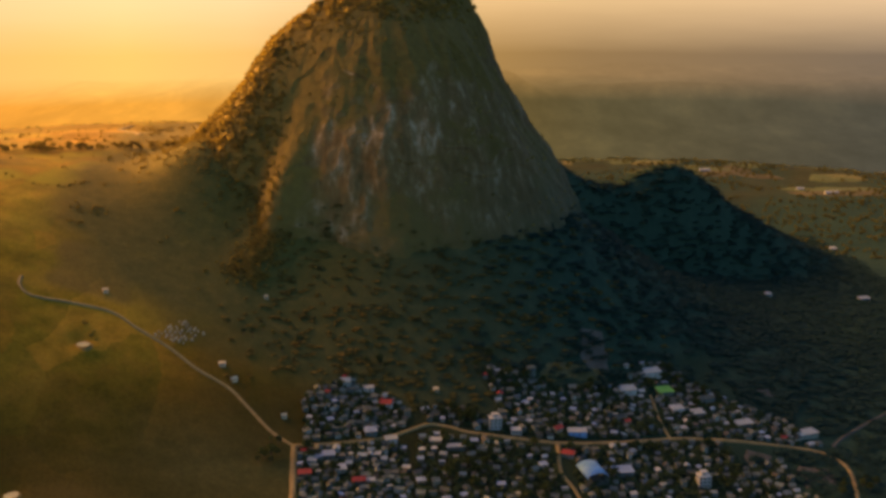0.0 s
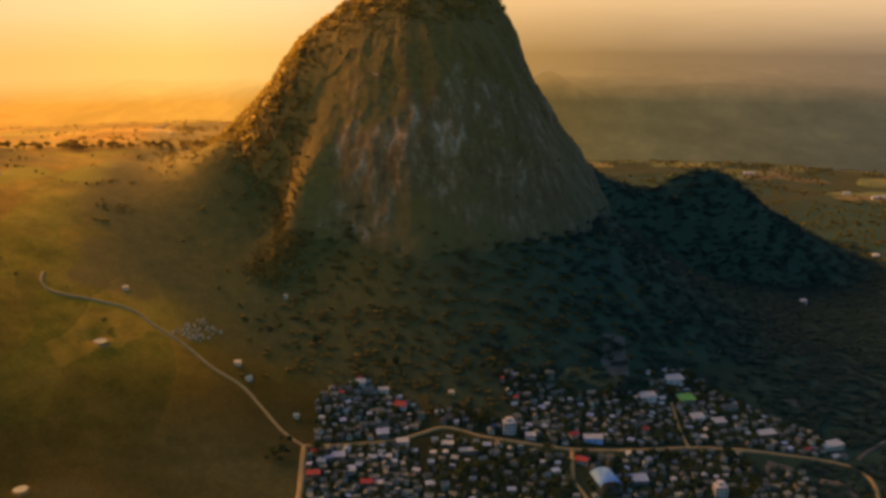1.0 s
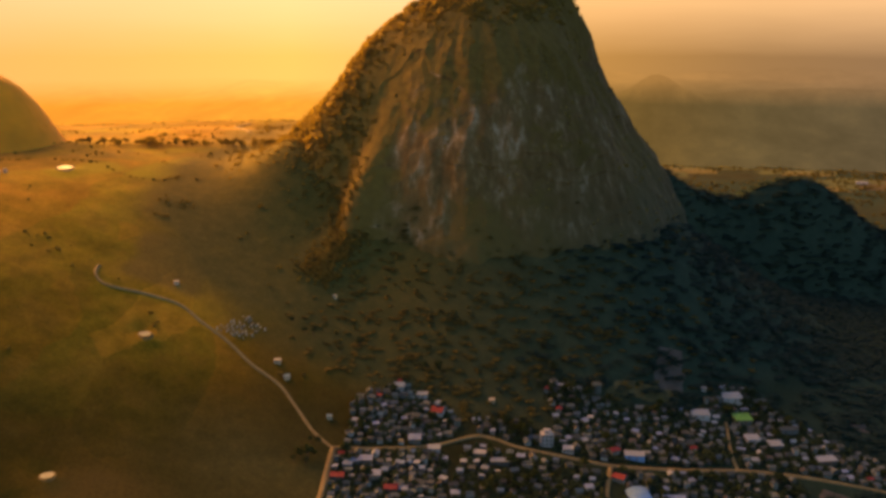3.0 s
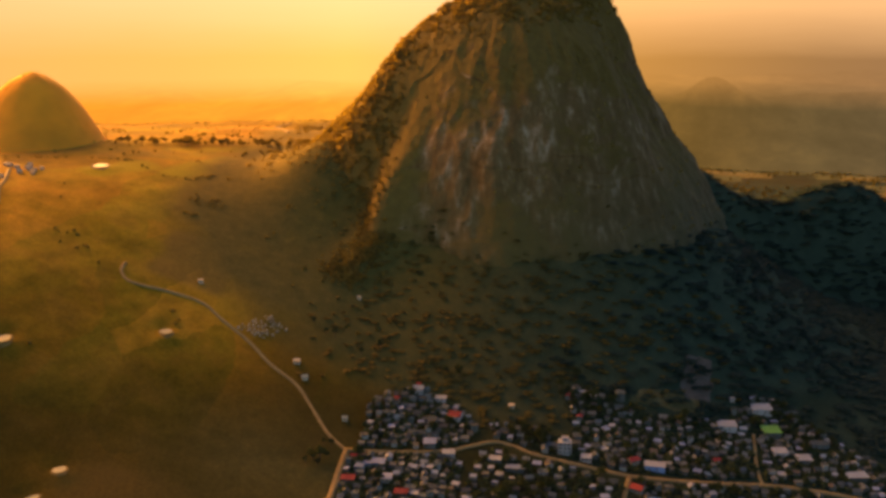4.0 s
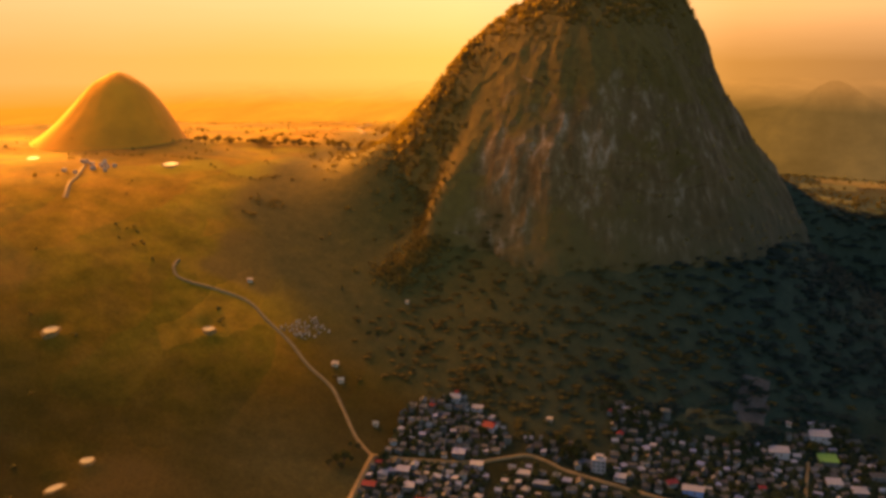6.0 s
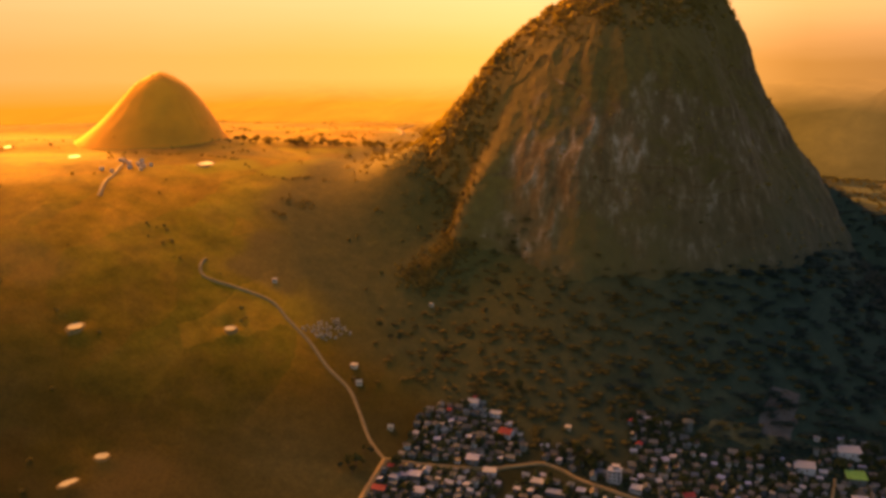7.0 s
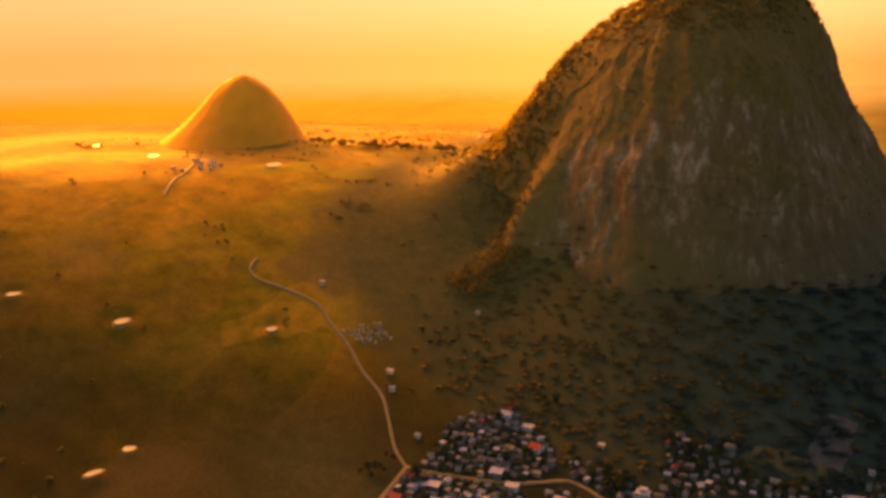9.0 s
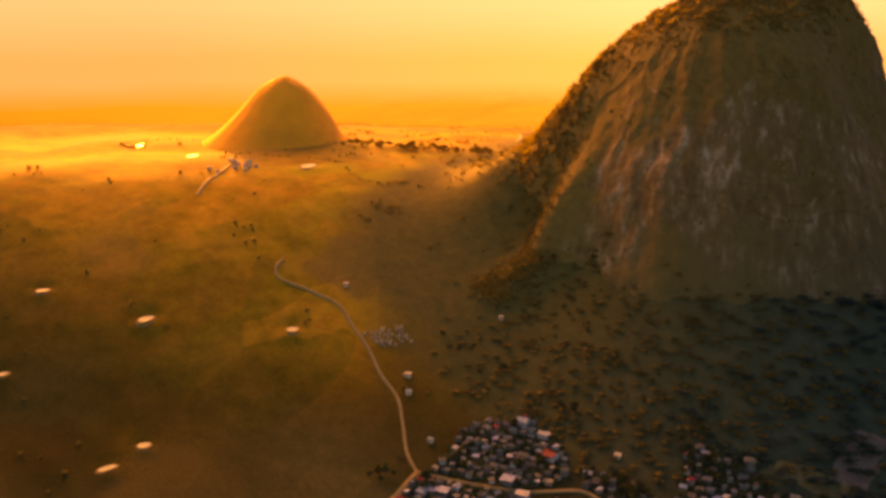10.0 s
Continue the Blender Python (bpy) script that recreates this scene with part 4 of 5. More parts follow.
KINDS = [
    (gable_house(7.5, 6.0, 2.7, 1.5, TIN, WALL, "small plastered house with a grey tin gable roof"), 5),
    (gable_house(9.5, 6.5, 2.9, 1.7, TIN, WALL, "long plastered house with a weathered tin gable roof"), 4),
    (gable_house(6.0, 5.0, 2.5, 1.3, TIN, WALL, "tiny block house with a rusty tin gable roof"), 4),
    (shed_house(7.0, 6.0, 2.5, 0.7, TIN, WALL, "block house with a sloping tin roof"), 6),
    (shed_house(9.0, 5.5, 2.6, 0.6, TIN, WALL, "long block house with a sloping tin roof"), 4),
    (shed_house(5.0, 4.5, 2.4, 0.5, TIN, WALL, "small shack with a sloping tin roof"), 5),
    (flat_house(8.0, 7.0, 1, WALL, SLAB, "flat-roofed concrete house with a rooftop water tank"), 5),
    (flat_house(7.0, 6.5, 2, WALL, SLAB, "two-storey flat-roofed concrete house"), 4),
    (flat_house(10.0, 7.0, 1, WALL, SLAB, "wide flat-roofed concrete house", False), 3),
    (lean_to_house(8.5, 6.0, 2.7, TIN, WALL, "plastered house with a tin roof and a front lean-to"), 4),
    (shed_house(8.0, 6.0, 2.6, 0.7, BLUEGREY, WALL, "block house under a blue-grey sheet metal roof"), 3),
    (gable_house(8.0, 6.5, 2.8, 1.6, PALE, WALL, "house with a shiny pale tin gable roof"), 2),
    (shed_house(7.5, 6.0, 2.6, 0.6, PALE, WALL, "block house with a bright new tin roof"), 2),
    (gable_house(7.5, 6.0, 2.7, 1.5, RED, WALL, "house with a dull red gable roof"), 1),
]
VILLAGE = [shed_house(6.5, 5.0, 2.5, 0.6, CREAM, CREAM, "small whitewashed house with a bright tin roof"), gable_house(7.0, 5.5, 2.6, 1.4, CREAM, CREAM, "small whitewashed house with a pale gable roof")]
DECK = [k for k, n in KINDS for _ in range(n)]
rnd = random.Random(11)
TAKEN = []


def put_house(kind, x, y, turn, group="", label=""):
    z = ground_z(x, y) + 0.25
    k = rnd.uniform(0.48, 0.80)
    ob = copy_thing(kind, pose(x, y, z, 0, 0, turn) @ Matrix.Diagonal((k, k * rnd.uniform(0.9, 1.15), 0.82, 1)))
    TAKEN.append((x, y, 4.2))
    return tagged(ob, label, group=group)


# landmarks of the town, each built where it stands
def place(ob, x, y, turn, size=9.0, lift=0.25):
    ob.matrix_basis = pose(x, y, ground_z(x, y) + lift, 0, 0, turn)
    TAKEN.append((x, y, size))
    return ob


def hall_with_arched_roof(x, y, turn):
    base = tagged(new("hall", None), "open hall under a bright blue arched metal roof", "hall")
    w, d, h = 17.0, 24.0, 5.0
    v, f, n = [], [], 18
    for t, r in ((0.0, 0.0), (0.14, 0.14)):
        for i in range(n + 1):
            a = math.pi * i / n
            u, z = -math.cos(a) * (w / 2 - r), h + math.sin(a) * (4.2 - r)
            v += [(u, -d / 2, z), (u, d / 2, z)]
    m = 2 * (n + 1)
    for i in range(n):
        a, b = 2 * i, 2 * i + 2
        f += [(a, a + 1, b + 1, b), (m + b, m + b + 1, m + a + 1, m + a), (a, b, m + b, m + a), (a + 1, m + a + 1, m + b + 1, b + 1)]
    vault = part("roof", mesh_of("roof", v, f, BLUE, True), base, "bright blue arched sheet metal")
    for k in range(7):
        yy = -d / 2 + 0.3 + k * (d - 0.6) / 6
        rv, rf = [], []
        for i in range(n + 1):
            a = math.pi * i / n
            for g in (0.02, 0.16):
                rv += [(-math.cos(a) * (w / 2 + g), yy - 0.12, h + math.sin(a) * (4.2 + g)), (-math.cos(a) * (w / 2 + g), yy + 0.12, h + math.sin(a) * (4.2 + g))]
        for i in range(n):
            a, b = 4 * i, 4 * i + 4
            rf += [(a + 2, a + 3, b + 3, b + 2), (a, a + 2, b + 2, b), (a + 1, b + 1, b + 3, a + 3)]
        part("rib", mesh_of("rib", rv, rf, BLUE), vault)
    for s in (-1, 1):
        part("side_wall", mesh_of("side_wall", *box(s * w / 2 - 0.15, s * w / 2 + 0.15, -d / 2, d / 2, -4, h * 0.35), WALL), base)
        for i in range(6):
            yy = -d / 2 + 0.4 + i * (d - 0.8) / 5
            part("column", mesh_of("column", *box(s * (w / 2 - 0.55), s * (w / 2 - 0.2), yy - 0.2, yy + 0.2, -4, h + 0.1), SLAB), base)
    part("floor_slab", mesh_of("floor_slab", *box(-w / 2, w / 2, -d / 2, d / 2, -3, 0.1), SLAB), base)
    return place(base, x, y, turn, 14)


def white_block(x, y, turn, w, d, storeys, label, top_room=True):
    base = tagged(new("building", None), label, "building")
    h = 3.0 * storeys
    part("wall", mesh_of("wall", *box(-w / 2, w / 2, -d / 2, d / 2, -4, h), WHITE), base)
    part("roof", mesh_of("roof", *box(-w / 2 - 0.4, w / 2 + 0.4, -d / 2 - 0.4, d / 2 + 0.4, h, h + 0.25), WHITE), base)
    for s in range(storeys):
        part("ledge", mesh_of("ledge", *box(-w / 2 - 0.9, w / 2 + 0.3, -d / 2 - 0.9, -d / 2 - 0.003, 3 * s + 2.75, 3 * s + 2.95), WHITE), base)
        n = max(3, int(w / 2.4))
        for i in range(n):
            xx = -w / 2 + w * (i + 0.5) / n
            pane = part("window", mesh_of("window", *box(xx - 0.85, xx + 0.85, -d / 2 - 0.05, -d / 2 + 0.05, 3 * s + 0.6, 3 * s + 2.55), DARK), base)
            part("sill", mesh_of("sill", *box(xx - 0.95, xx + 0.95, -d / 2 - 0.2, -d / 2 - 0.003, 3 * s + 0.45, 3 * s + 0.59), WHITE), pane)
        for i in range(2):
            yy = -d / 4 + d / 2 * i
            for sx in (-1, 1):
                part("window", mesh_of("window", *box(sx * w / 2 - 0.05, sx * w / 2 + 0.05, yy - 0.5, yy + 0.5, 3 * s + 0.9, 3 * s + 2.2), DARK), base)
    n = max(4, int(w / 2.4)) + 1
    for i in range(n):
        xx = -w / 2 - 0.7 + (w + 0.8) * i / (n - 1)
        part("column", mesh_of("column", *box(xx - 0.15, xx + 0.15, -d / 2 - 0.85, -d / 2 - 0.55, -4, h - 0.25), WHITE), base)
    if top_room:
        part("rooftop_room", mesh_of("rooftop_room", *join(box(-w * 0.25, w * 0.3, -d * 0.2, d * 0.35, h + 0.25, h + 2.7), box(-w * 0.28, w * 0.33, -d * 0.25, d * 0.4, h + 2.7, h + 2.9)), WHITE), base)
        part("window", mesh_of("window", *box(-0.5, 0.7, -d * 0.2 - 0.05, -d * 0.2 + 0.05, h + 0.9, h + 2.1), DARK), base)
    return place(base, x, y, turn, max(w, d) * 0.62)


def barn(x, y, turn, w, d, h, rise, roof, wall, label):
    ob = gable_house(w, d, h, rise, roof, wall, label)
    ob.name = "house"
    return place(ob, x, y, turn, max(w, d) * 0.6)


def shed(x, y, turn, w, d, h, rise, roof, wall, label):
    return place(shed_house(w, d, h, rise, roof, wall, label), x, y, turn, max(w, d) * 0.6)


hall_with_arched_roof(114, 686, 14)
white_block(42, 738, 8, 9.5, 7, 3, "white three-storey building with columned balconies by the street")
white_block(202, 697, 6, 9, 8, 3, "white three-storey concrete building with open balconies")
white_block(59, 735, 5, 7.5, 7, 1, "small white building with columns beside the street", False)
barn(-81, 763, 10, 8, 7, 4.4, 1.6, PALE, WHITE, "white-walled house with a bright tin roof at the town's edge")
shed(-62, 762, 12, 9, 5, 2.6, 0.5, PALE, WHITE, "low white house with a bright sloping tin roof")
barn(-46, 746, -6, 9.5, 8, 3.2, 2.6, RED, WHITE, "white house with a bright red gable roof")
shed(-56, 704, 12, 9, 8, 3.2, 0.8, BLUEGREY, WALL, "large house under a wide blue-grey tin roof")
shed(-84, 664, 10, 9, 7, 3.0, 0.7, BLUEGREY, WALL, "sprawling house under patched blue-grey tin")
shed(-74, 650, 12, 8, 7, 3.0, 0.7, BLUEGREY, WALL, "house under a faded blue-grey tin roof")
barn(-98, 638, 6, 9, 7, 2.8, 1.6, RED, WALL, "house with a faded red gable roof by the road")
barn(-60, 640, 8, 9, 7, 2.8, 1.6, RED, WALL, "house with a dull red tin gable roof")
shed(-95, 654, 4, 6, 5, 2.8, 0.4, WHITE, WHITE, "small white house with a white flat roof")
shed(165, 824, 10, 15, 10, 3.4, 0.9, PALE, WHITE, "wide white shed with a bright pale tin roof")
shed(110, 745, 3, 15, 7, 3.4, 0.8, PALE, BLUE, "blue-walled shop with a long bright white roof")
barn(94, 746, 40, 8, 6, 3, 1.6, RED, WALL, "house with a dark red roof beside the street")
barn(99, 712, -20, 9, 8, 3, 1.8, RED, WALL, "house with a deep red roof below the street")
shed(201, 834, 14, 14, 12, 3.6, 1.2, GREEN, WALL, "house with a bright green tin roof")
shed(194, 860, 16, 17, 11, 3.6, 1.0, PALE, WHITE, "large shed with a pale blue-white roof at the town's edge")
shed(206, 806, 14, 11, 9, 3.0, 0.8, PALE, WHITE, "house with a bright white tin roof")
shed(224, 804, 14, 11, 9, 3.0, 0.8, PALE, WALL, "house with a pale tin roof")
shed(263, 797, 18, 16, 8, 3.0, 0.8, PALE, WALL, "long shed with a pale tin roof")
shed(318, 795, 24, 20, 9, 3.6, 0.9, PALE, WALL, "long pale-roofed shed at the end of town")
shed(239, 832, 20, 15, 6, 3.0, 0.7, TIN, WALL, "long tin-roofed shed on the town's edge")
shed(139, 697, 8, 16, 9, 3.2, 1.4, BLUEGREY, WALL, "house with a wide pale blue tin roof beside the hall")
shed(10, 700, 6, 14, 5, 2.8, 0.5, PALE, WALL, "long low shed with a pale roof among trees")
shed(-6, 705, 4, 9, 6, 2.8, 0.6, PALE, WALL, "low house with a pale green-white roof")
shed(-40, 698, 10, 9, 6, 3, 0.6, PALE, WHITE, "pale pinkish house with a white roof by the street")
for x, y, w, d, t in ((841, 2084, 30, 9, 8), (800, 2160, 16, 8, 5), (653, 2416, 26, 9, 0), (560, 1250, 15, 6, 15), (427, 1235, 7, 6, 5), (640, 1560, 10, 7, 10)):
    tagged(shed(x, y, t, w, d, 4.0, 1.2, PALE, WHITE, "long white farm shed on the open plain"), group="farm sheds of the plain")
tagged(shed(170, 859, 20, 4, 3.5, 2.4, 0.4, PALE, WHITE, "tiny bright white hut beside a brown field"), group="farmhouses outside the town")
place(tagged(new("water_tower", None), "squat round pale water tank behind the houses", "water tank"), 78, 816, 0, 8)
tank_base = bpy.data.objects["water_tower"]
part("tank", mesh_of("tank", *join(drum(4.2, -2, 6.0, 24), drum(4.4, 6.0, 6.3, 24), drum(4.2, 6.3, 7.4, 24, 0.4)), SLAB, False), tank_base)
part("ladder", mesh_of("ladder", *join(box(-0.3, -0.24, -4.36, -4.3, -2, 6.5), box(0.24, 0.3, -4.36, -4.3, -2, 6.5), *[box(-0.24, 0.24, -4.35, -4.31, 0.3 * i, 0.3 * i + 0.04) for i in range(20)]), TANK), tank_base)
for x, y, k, t in ((-281, 783, 0, 30), (-177, 741, 0, 10), (-165, 727, 1, 40), (-122, 700, 1, 12), (-6, 775, 0, 8), (-160, 850, 0, 0)):
    put_house(VILLAGE[k], x, y, t, group="farmhouses outside the town")
for i in range(13):
    put_house(VILLAGE[i % 2], -545 + 30 * rnd.random() + 2.2 * (i % 5) * 3, 838 + 55 * rnd.random(), rnd.uniform(-20, 40), group="houses of the far village")

BLOCKS = [
    ([(-111, 731), (-97, 755), (-82, 772), (-66, 764), (-42, 758), (-25, 736), (-37, 710), (-79, 687), (-103, 676)], 6.2, 5),
    ([(-107, 669), (-78, 680), (-37, 701), (-27, 685), (-22, 612), (-24, 600), (-98, 596)], 6.0, 4),
    ([(-20, 752), (22, 758), (40, 751), (35, 731), (-11, 735)], 9.0, 5),
    ([(28, 808), (48, 818), (73, 813), (107, 807), (161, 830), (188, 873), (215, 885), (242, 850), (280, 826), (328, 800), (326, 778), (273, 777), (238, 774), (197, 766), (156, 751), (98, 734), (48, 732), (46, 768)], 6.6, 12),
    ([(-15, 714), (34, 720), (90, 715), (92, 678), (91, 622), (-17, 606), (-21, 687)], 9.2, 6),
    ([(100, 724), (156, 740), (197, 755), (236, 762), (244, 730), (280, 748), (278, 700), (300, 690), (277, 632), (103, 622)], 8.4, 8),
]


def inside(poly, x, y):
    hit = False
    for (x0, y0), (x1, y1) in zip(poly, poly[1:] + poly[:1]):
        if (y0 > y) != (y1 > y) and x < (x1 - x0) * (y - y0) / (y1 - y0) + x0:
            hit = not hit
    return hit


TOWN = []
for poly, gap, tilt in BLOCKS:
    xs, ys = [p[0] for p in poly], [p[1] for p in poly]
    for _ in range(2600):
        x, y = rnd.uniform(min(xs), max(xs)), rnd.uniform(min(ys), max(ys))
        if not inside(poly, x, y) or near_road(x, y, 5.5):
            continue
        if any(math.hypot(x - a, y - b) < gap / 2 + r * 0.9 for a, b, r in TAKEN):
            continue
        TOWN.append(put_house(rnd.choice(DECK), x, y, tilt + rnd.gauss(0, 13) + rnd.choice((0, 0, 90, 180, 270))))
        TAKEN[-1] = (x, y, gap / 2)


def join_houses(name, obs, label):
    """The plainest houses, joined into one mesh."""
    swap = {"rendered_wall": JOINED_WALL, "tin_roof": JOINED_TIN, "concrete_roof": JOINED_SLAB}
    V, F, M, mats, n = [], [], [], [], 0
    for top in obs:
        for o in top.children_recursive:
            m = o.matrix_parent_inverse @ o.matrix_basis
            if o.parent != top:
                m = o.parent.matrix_parent_inverse @ o.parent.matrix_basis @ m
            m = top.matrix_basis @ m
            mat = o.data.materials[0]
            mat = swap[mat.name] if mat.name in swap else mat
            if mat not in mats:
                mats.append(mat)
            V += [tuple(m @ v.co) for v in o.data.vertices]
            for p in o.data.polygons:
                F.append(tuple(i + n for i in p.vertices))
                M.append(mats.index(mat))
            n += len(o.data.vertices)
    me = bpy.data.meshes.new(name)
    me.from_pydata(V, [], F)
    for m in mats:
        me.materials.append(m)
    me.polygons.foreach_set("material_index", M)
    me.update()
    for top in obs:
        for o in (*top.children_recursive, top):
            bpy.data.objects.remove(o)
    return tagged(new(name, me), label, "houses", kind="stuff")


TOWN.sort(key=lambda o: (o.location.x - 60) ** 2 * 0.35 + (o.location.y - 640) ** 2)
if len(TOWN) > 290:
    join_houses("house_cluster", TOWN[290:], "crowded small tin-roofed houses at the back of town")
for k in [k for k, _ in KINDS] + VILLAGE:
    for o in (*k.children_recursive, k):
        bpy.data.objects.remove(o)


# ---- cemetery ----
def tomb(kind):
    base = tagged(new("tomb", None), ("white plastered tomb with an upright headstone", "little chapel-shaped tomb of painted plaster", "low grey tomb slab with a cross")[kind], "tomb", "tombs of the cemetery")
    if kind == 0:
        part("slab", mesh_of("slab", *box(-0.7, 0.7, -1.3, 1.3, -1.5, 0.8), TOMB), base)
        part("headstone", mesh_of("headstone", *join(box(-0.6, 0.6, 1.0, 1.25, 0.8, 2.2), box(-0.1, 0.1, 1.05, 1.2, 2.2, 2.9), box(-0.35, 0.35, 1.05, 1.2, 2.45, 2.65)), TOMB), base)
    elif kind == 1:
        v, f = prism([(-1.1, -1.5), (1.1, -1.5), (1.1, 2.0), (0, 2.9), (-1.1, 2.0)], -1.3, 1.3)
        part("chapel", mesh_of("chapel", v, f, TOMB), base)
        part("cross", mesh_of("cross", *join(box(-0.08, 0.08, -1.2, -1.05, 2.7, 3.6), box(-0.3, 0.3, -1.2, -1.05, 3.15, 3.3)), TOMB), base)
        part("door", mesh_of("door", *box(-0.45, 0.45, -1.34, -1.28, 0, 1.7), DARK), base)
    else:
        part("slab", mesh_of("slab", *box(-0.6, 0.6, -1.1, 1.1, -1.5, 0.45), TOMB), base)
        part("cross", mesh_of("cross", *join(box(-0.08, 0.08, 0.9, 1.05, 0.45, 1.7), box(-0.35, 0.35, 0.9, 1.05, 1.1, 1.28)), TOMB), base)
    return base


TOMBS = [tomb(k) for k in range(3)]
YARD = [(-233, 750), (-221, 778), (-214, 780), (-197, 773), (-209, 752), (-214, 750)]
for i in range(12):
    for j in range(15):
        x, y = -236 + 3.4 * i + 0.5 * j + rnd.gauss(0, 0.4), 746 + 2.5 * j - 0.5 * i + rnd.gauss(0, 0.4)
        if inside(YARD, x, y) and rnd.random() < 0.72 and not near_road(x, y, 4):
            copy_thing(rnd.choice(TOMBS + TOMBS[:2]), pose(x, y, ground_z(x, y) + 0.15, 0, 0, rnd.gauss(20, 5)) @ Matrix.Diagonal((0.85, 0.85, 0.5, 1)))
for k in TOMBS:
    for o in (*k.children_recursive, k):
        bpy.data.objects.remove(o)


# ---- trees and scrub ----
def ico():
    t = (1 + 5 ** 0.5) / 2
    v = np.array([(-1, t, 0), (1, t, 0), (-1, -t, 0), (1, -t, 0), (0, -1, t), (0, 1, t), (0, -1, -t), (0, 1, -t), (t, 0, -1), (t, 0, 1), (-t, 0, -1), (-t, 0, 1)]) / math.hypot(1, t)
    f = np.array([(0, 11, 5), (0, 5, 1), (0, 1, 7), (0, 7, 10), (0, 10, 11), (1, 5, 9), (5, 11, 4), (11, 10, 2), (10, 7, 6), (7, 1, 8), (3, 9, 4), (3, 4, 2), (3, 2, 6), (3, 6, 8), (3, 8, 9), (4, 9, 5), (2, 4, 11), (6, 2, 10), (8, 6, 7), (9, 8, 1)])
    return v, f


ICO_V, ICO_F = ico()
rng = np.random.default_rng(5)


def leaf_cloud(lobes, leaves, size):
    """A crown: uneven lobes wrapped in many loose leaf clumps. lobes: (x, y, z, r)."""
    V, F, n = [], [], 0
    for x, y, z, r in lobes:
        k = rng.uniform(0.62, 1.0, (12, 1)) * r * 0.8
        V.append(ICO_V * k * (1, 1, 0.8) + (x, y, z))
        F.append(ICO_F + n)
        n += 12
        for _ in range(leaves):
            d = rng.normal(size=3)
            d[2] = abs(d[2]) * 0.9 - 0.25
            d /= np.linalg.norm(d)
            c = np.array((x, y, z)) + d * r * rng.uniform(0.75, 1.12) * (1, 1, 0.85)
            a, b = rng.normal(size=3), rng.normal(size=3)
            a = a / np.linalg.norm(a) * size * rng.uniform(0.6, 1.3)
            b = b / np.linalg.norm(b) * size * rng.uniform(0.6, 1.3)
            V.append(np.array([c - a, c + b * 0.8, c + a, c - b]))
            F.append(np.array([(0, 1, 2), (0, 2, 3)]) + n)
            n += 4
    return np.vstack(V), np.vstack(F)


def limb(a, b, r0, r1, n=6):
    a, b = Vector(a), Vector(b)
    q = (b - a).to_track_quat("Z", "Y")
    v = [tuple(a + q @ Vector((r0 * math.cos(6.2832 * i / n), r0 * math.sin(6.2832 * i / n), 0))) for i in range(n)]
    v += [tuple(b + q @ Vector((r1 * math.cos(6.2832 * i / n), r1 * math.sin(6.2832 * i / n), 0))) for i in range(n)]
    return v, [(i, (i + 1) % n, (i + 1) % n + n, i + n) for i in range(n)] + [tuple(range(n, 2 * n))]


def tree(height, spread, lobes, leaf=LEAF, words="leafy dark green tree standing among houses and fields", group="trees of the valley"):
    base = tagged(new("tree", None), words, "tree", group)
    fork = height * 0.38
    spots = []
    for i in range(lobes):
        a = 6.2832 * i / max(1, lobes - 1) + rng.uniform(-0.4, 0.4)
        out = 0 if i == lobes - 1 else spread * rng.uniform(0.38, 0.62)
        z = height * (0.82 if i == lobes - 1 else rng.uniform(0.52, 0.72))
        spots.append((out * math.cos(a), out * math.sin(a), z, spread * rng.uniform(0.42, 0.6)))
    limbs = [limb((0, 0, -1), (0.1, 0.05, fork), height * 0.035, height * 0.022)] + [limb((0.1, 0.05, fork - 0.1), (x * 0.9, y * 0.9, z), height * 0.016, height * 0.006, 5) for x, y, z, r in spots]
    part("trunk", mesh_of("trunk", *join(*limbs), BARK), base)
    part("crown", fast_mesh("crown", *leaf_cloud(spots, 26, spread * 0.17), leaf), base)
    return base


HAZY_TREES = [tree(h, w, n, HAZE_LEAF, "tree on the sunlit plateau, leaf colour lightened as haze", "trees of the plateau") for h, w, n in ((6, 3.4, 5), (7, 3.8, 6), (5, 2.8, 4))]
TREES = [tree(7, 3.0, 5), tree(9, 3.6, 6), tree(6, 2.6, 4), tree(10, 4.2, 7), tree(8, 2.6, 5)]


def put_tree(x, y, size=1.0, kinds=TREES):
    m = pose(x, y, ground_z(x, y) - 0.1, 0, 0, rnd.uniform(0, 360)) @ Matrix.Diagonal((size, size, size * rnd.uniform(0.85, 1.15), 1))
    copy_thing(rnd.choice(kinds), m)


planted = 0
for poly, gap, tilt in BLOCKS + [([(-12, 700), (20, 712), (60, 706), (70, 640), (0, 630)], 0, 0), ([(-140, 640), (-112, 640), (-112, 664), (-130, 672)], 0, 0), ([(200, 705), (250, 725), (262, 690), (225, 680)], 0, 0), ([(305, 705), (330, 735), (350, 720), (325, 690)], 0, 0)]:
    xs, ys = [p[0] for p in poly], [p[1] for p in poly]
    want = {6.2: 14, 6.0: 14, 9.0: 22, 6.6: 56, 9.2: 50, 8.4: 56, 0: 8}[gap]
    for _ in range(1500):
        if want == 0:
            break
        x, y = rnd.uniform(min(xs), max(xs)), rnd.uniform(min(ys), max(ys))
        if inside(poly, x, y) and not near_road(x, y, 5.5) and not any(math.hypot(x - a, y - b) < r * 0.9 for a, b, r in TAKEN):
            put_tree(x, y, rnd.uniform(0.7, 1.15))
            TAKEN.append((x, y, 2.0))
            want -= 1
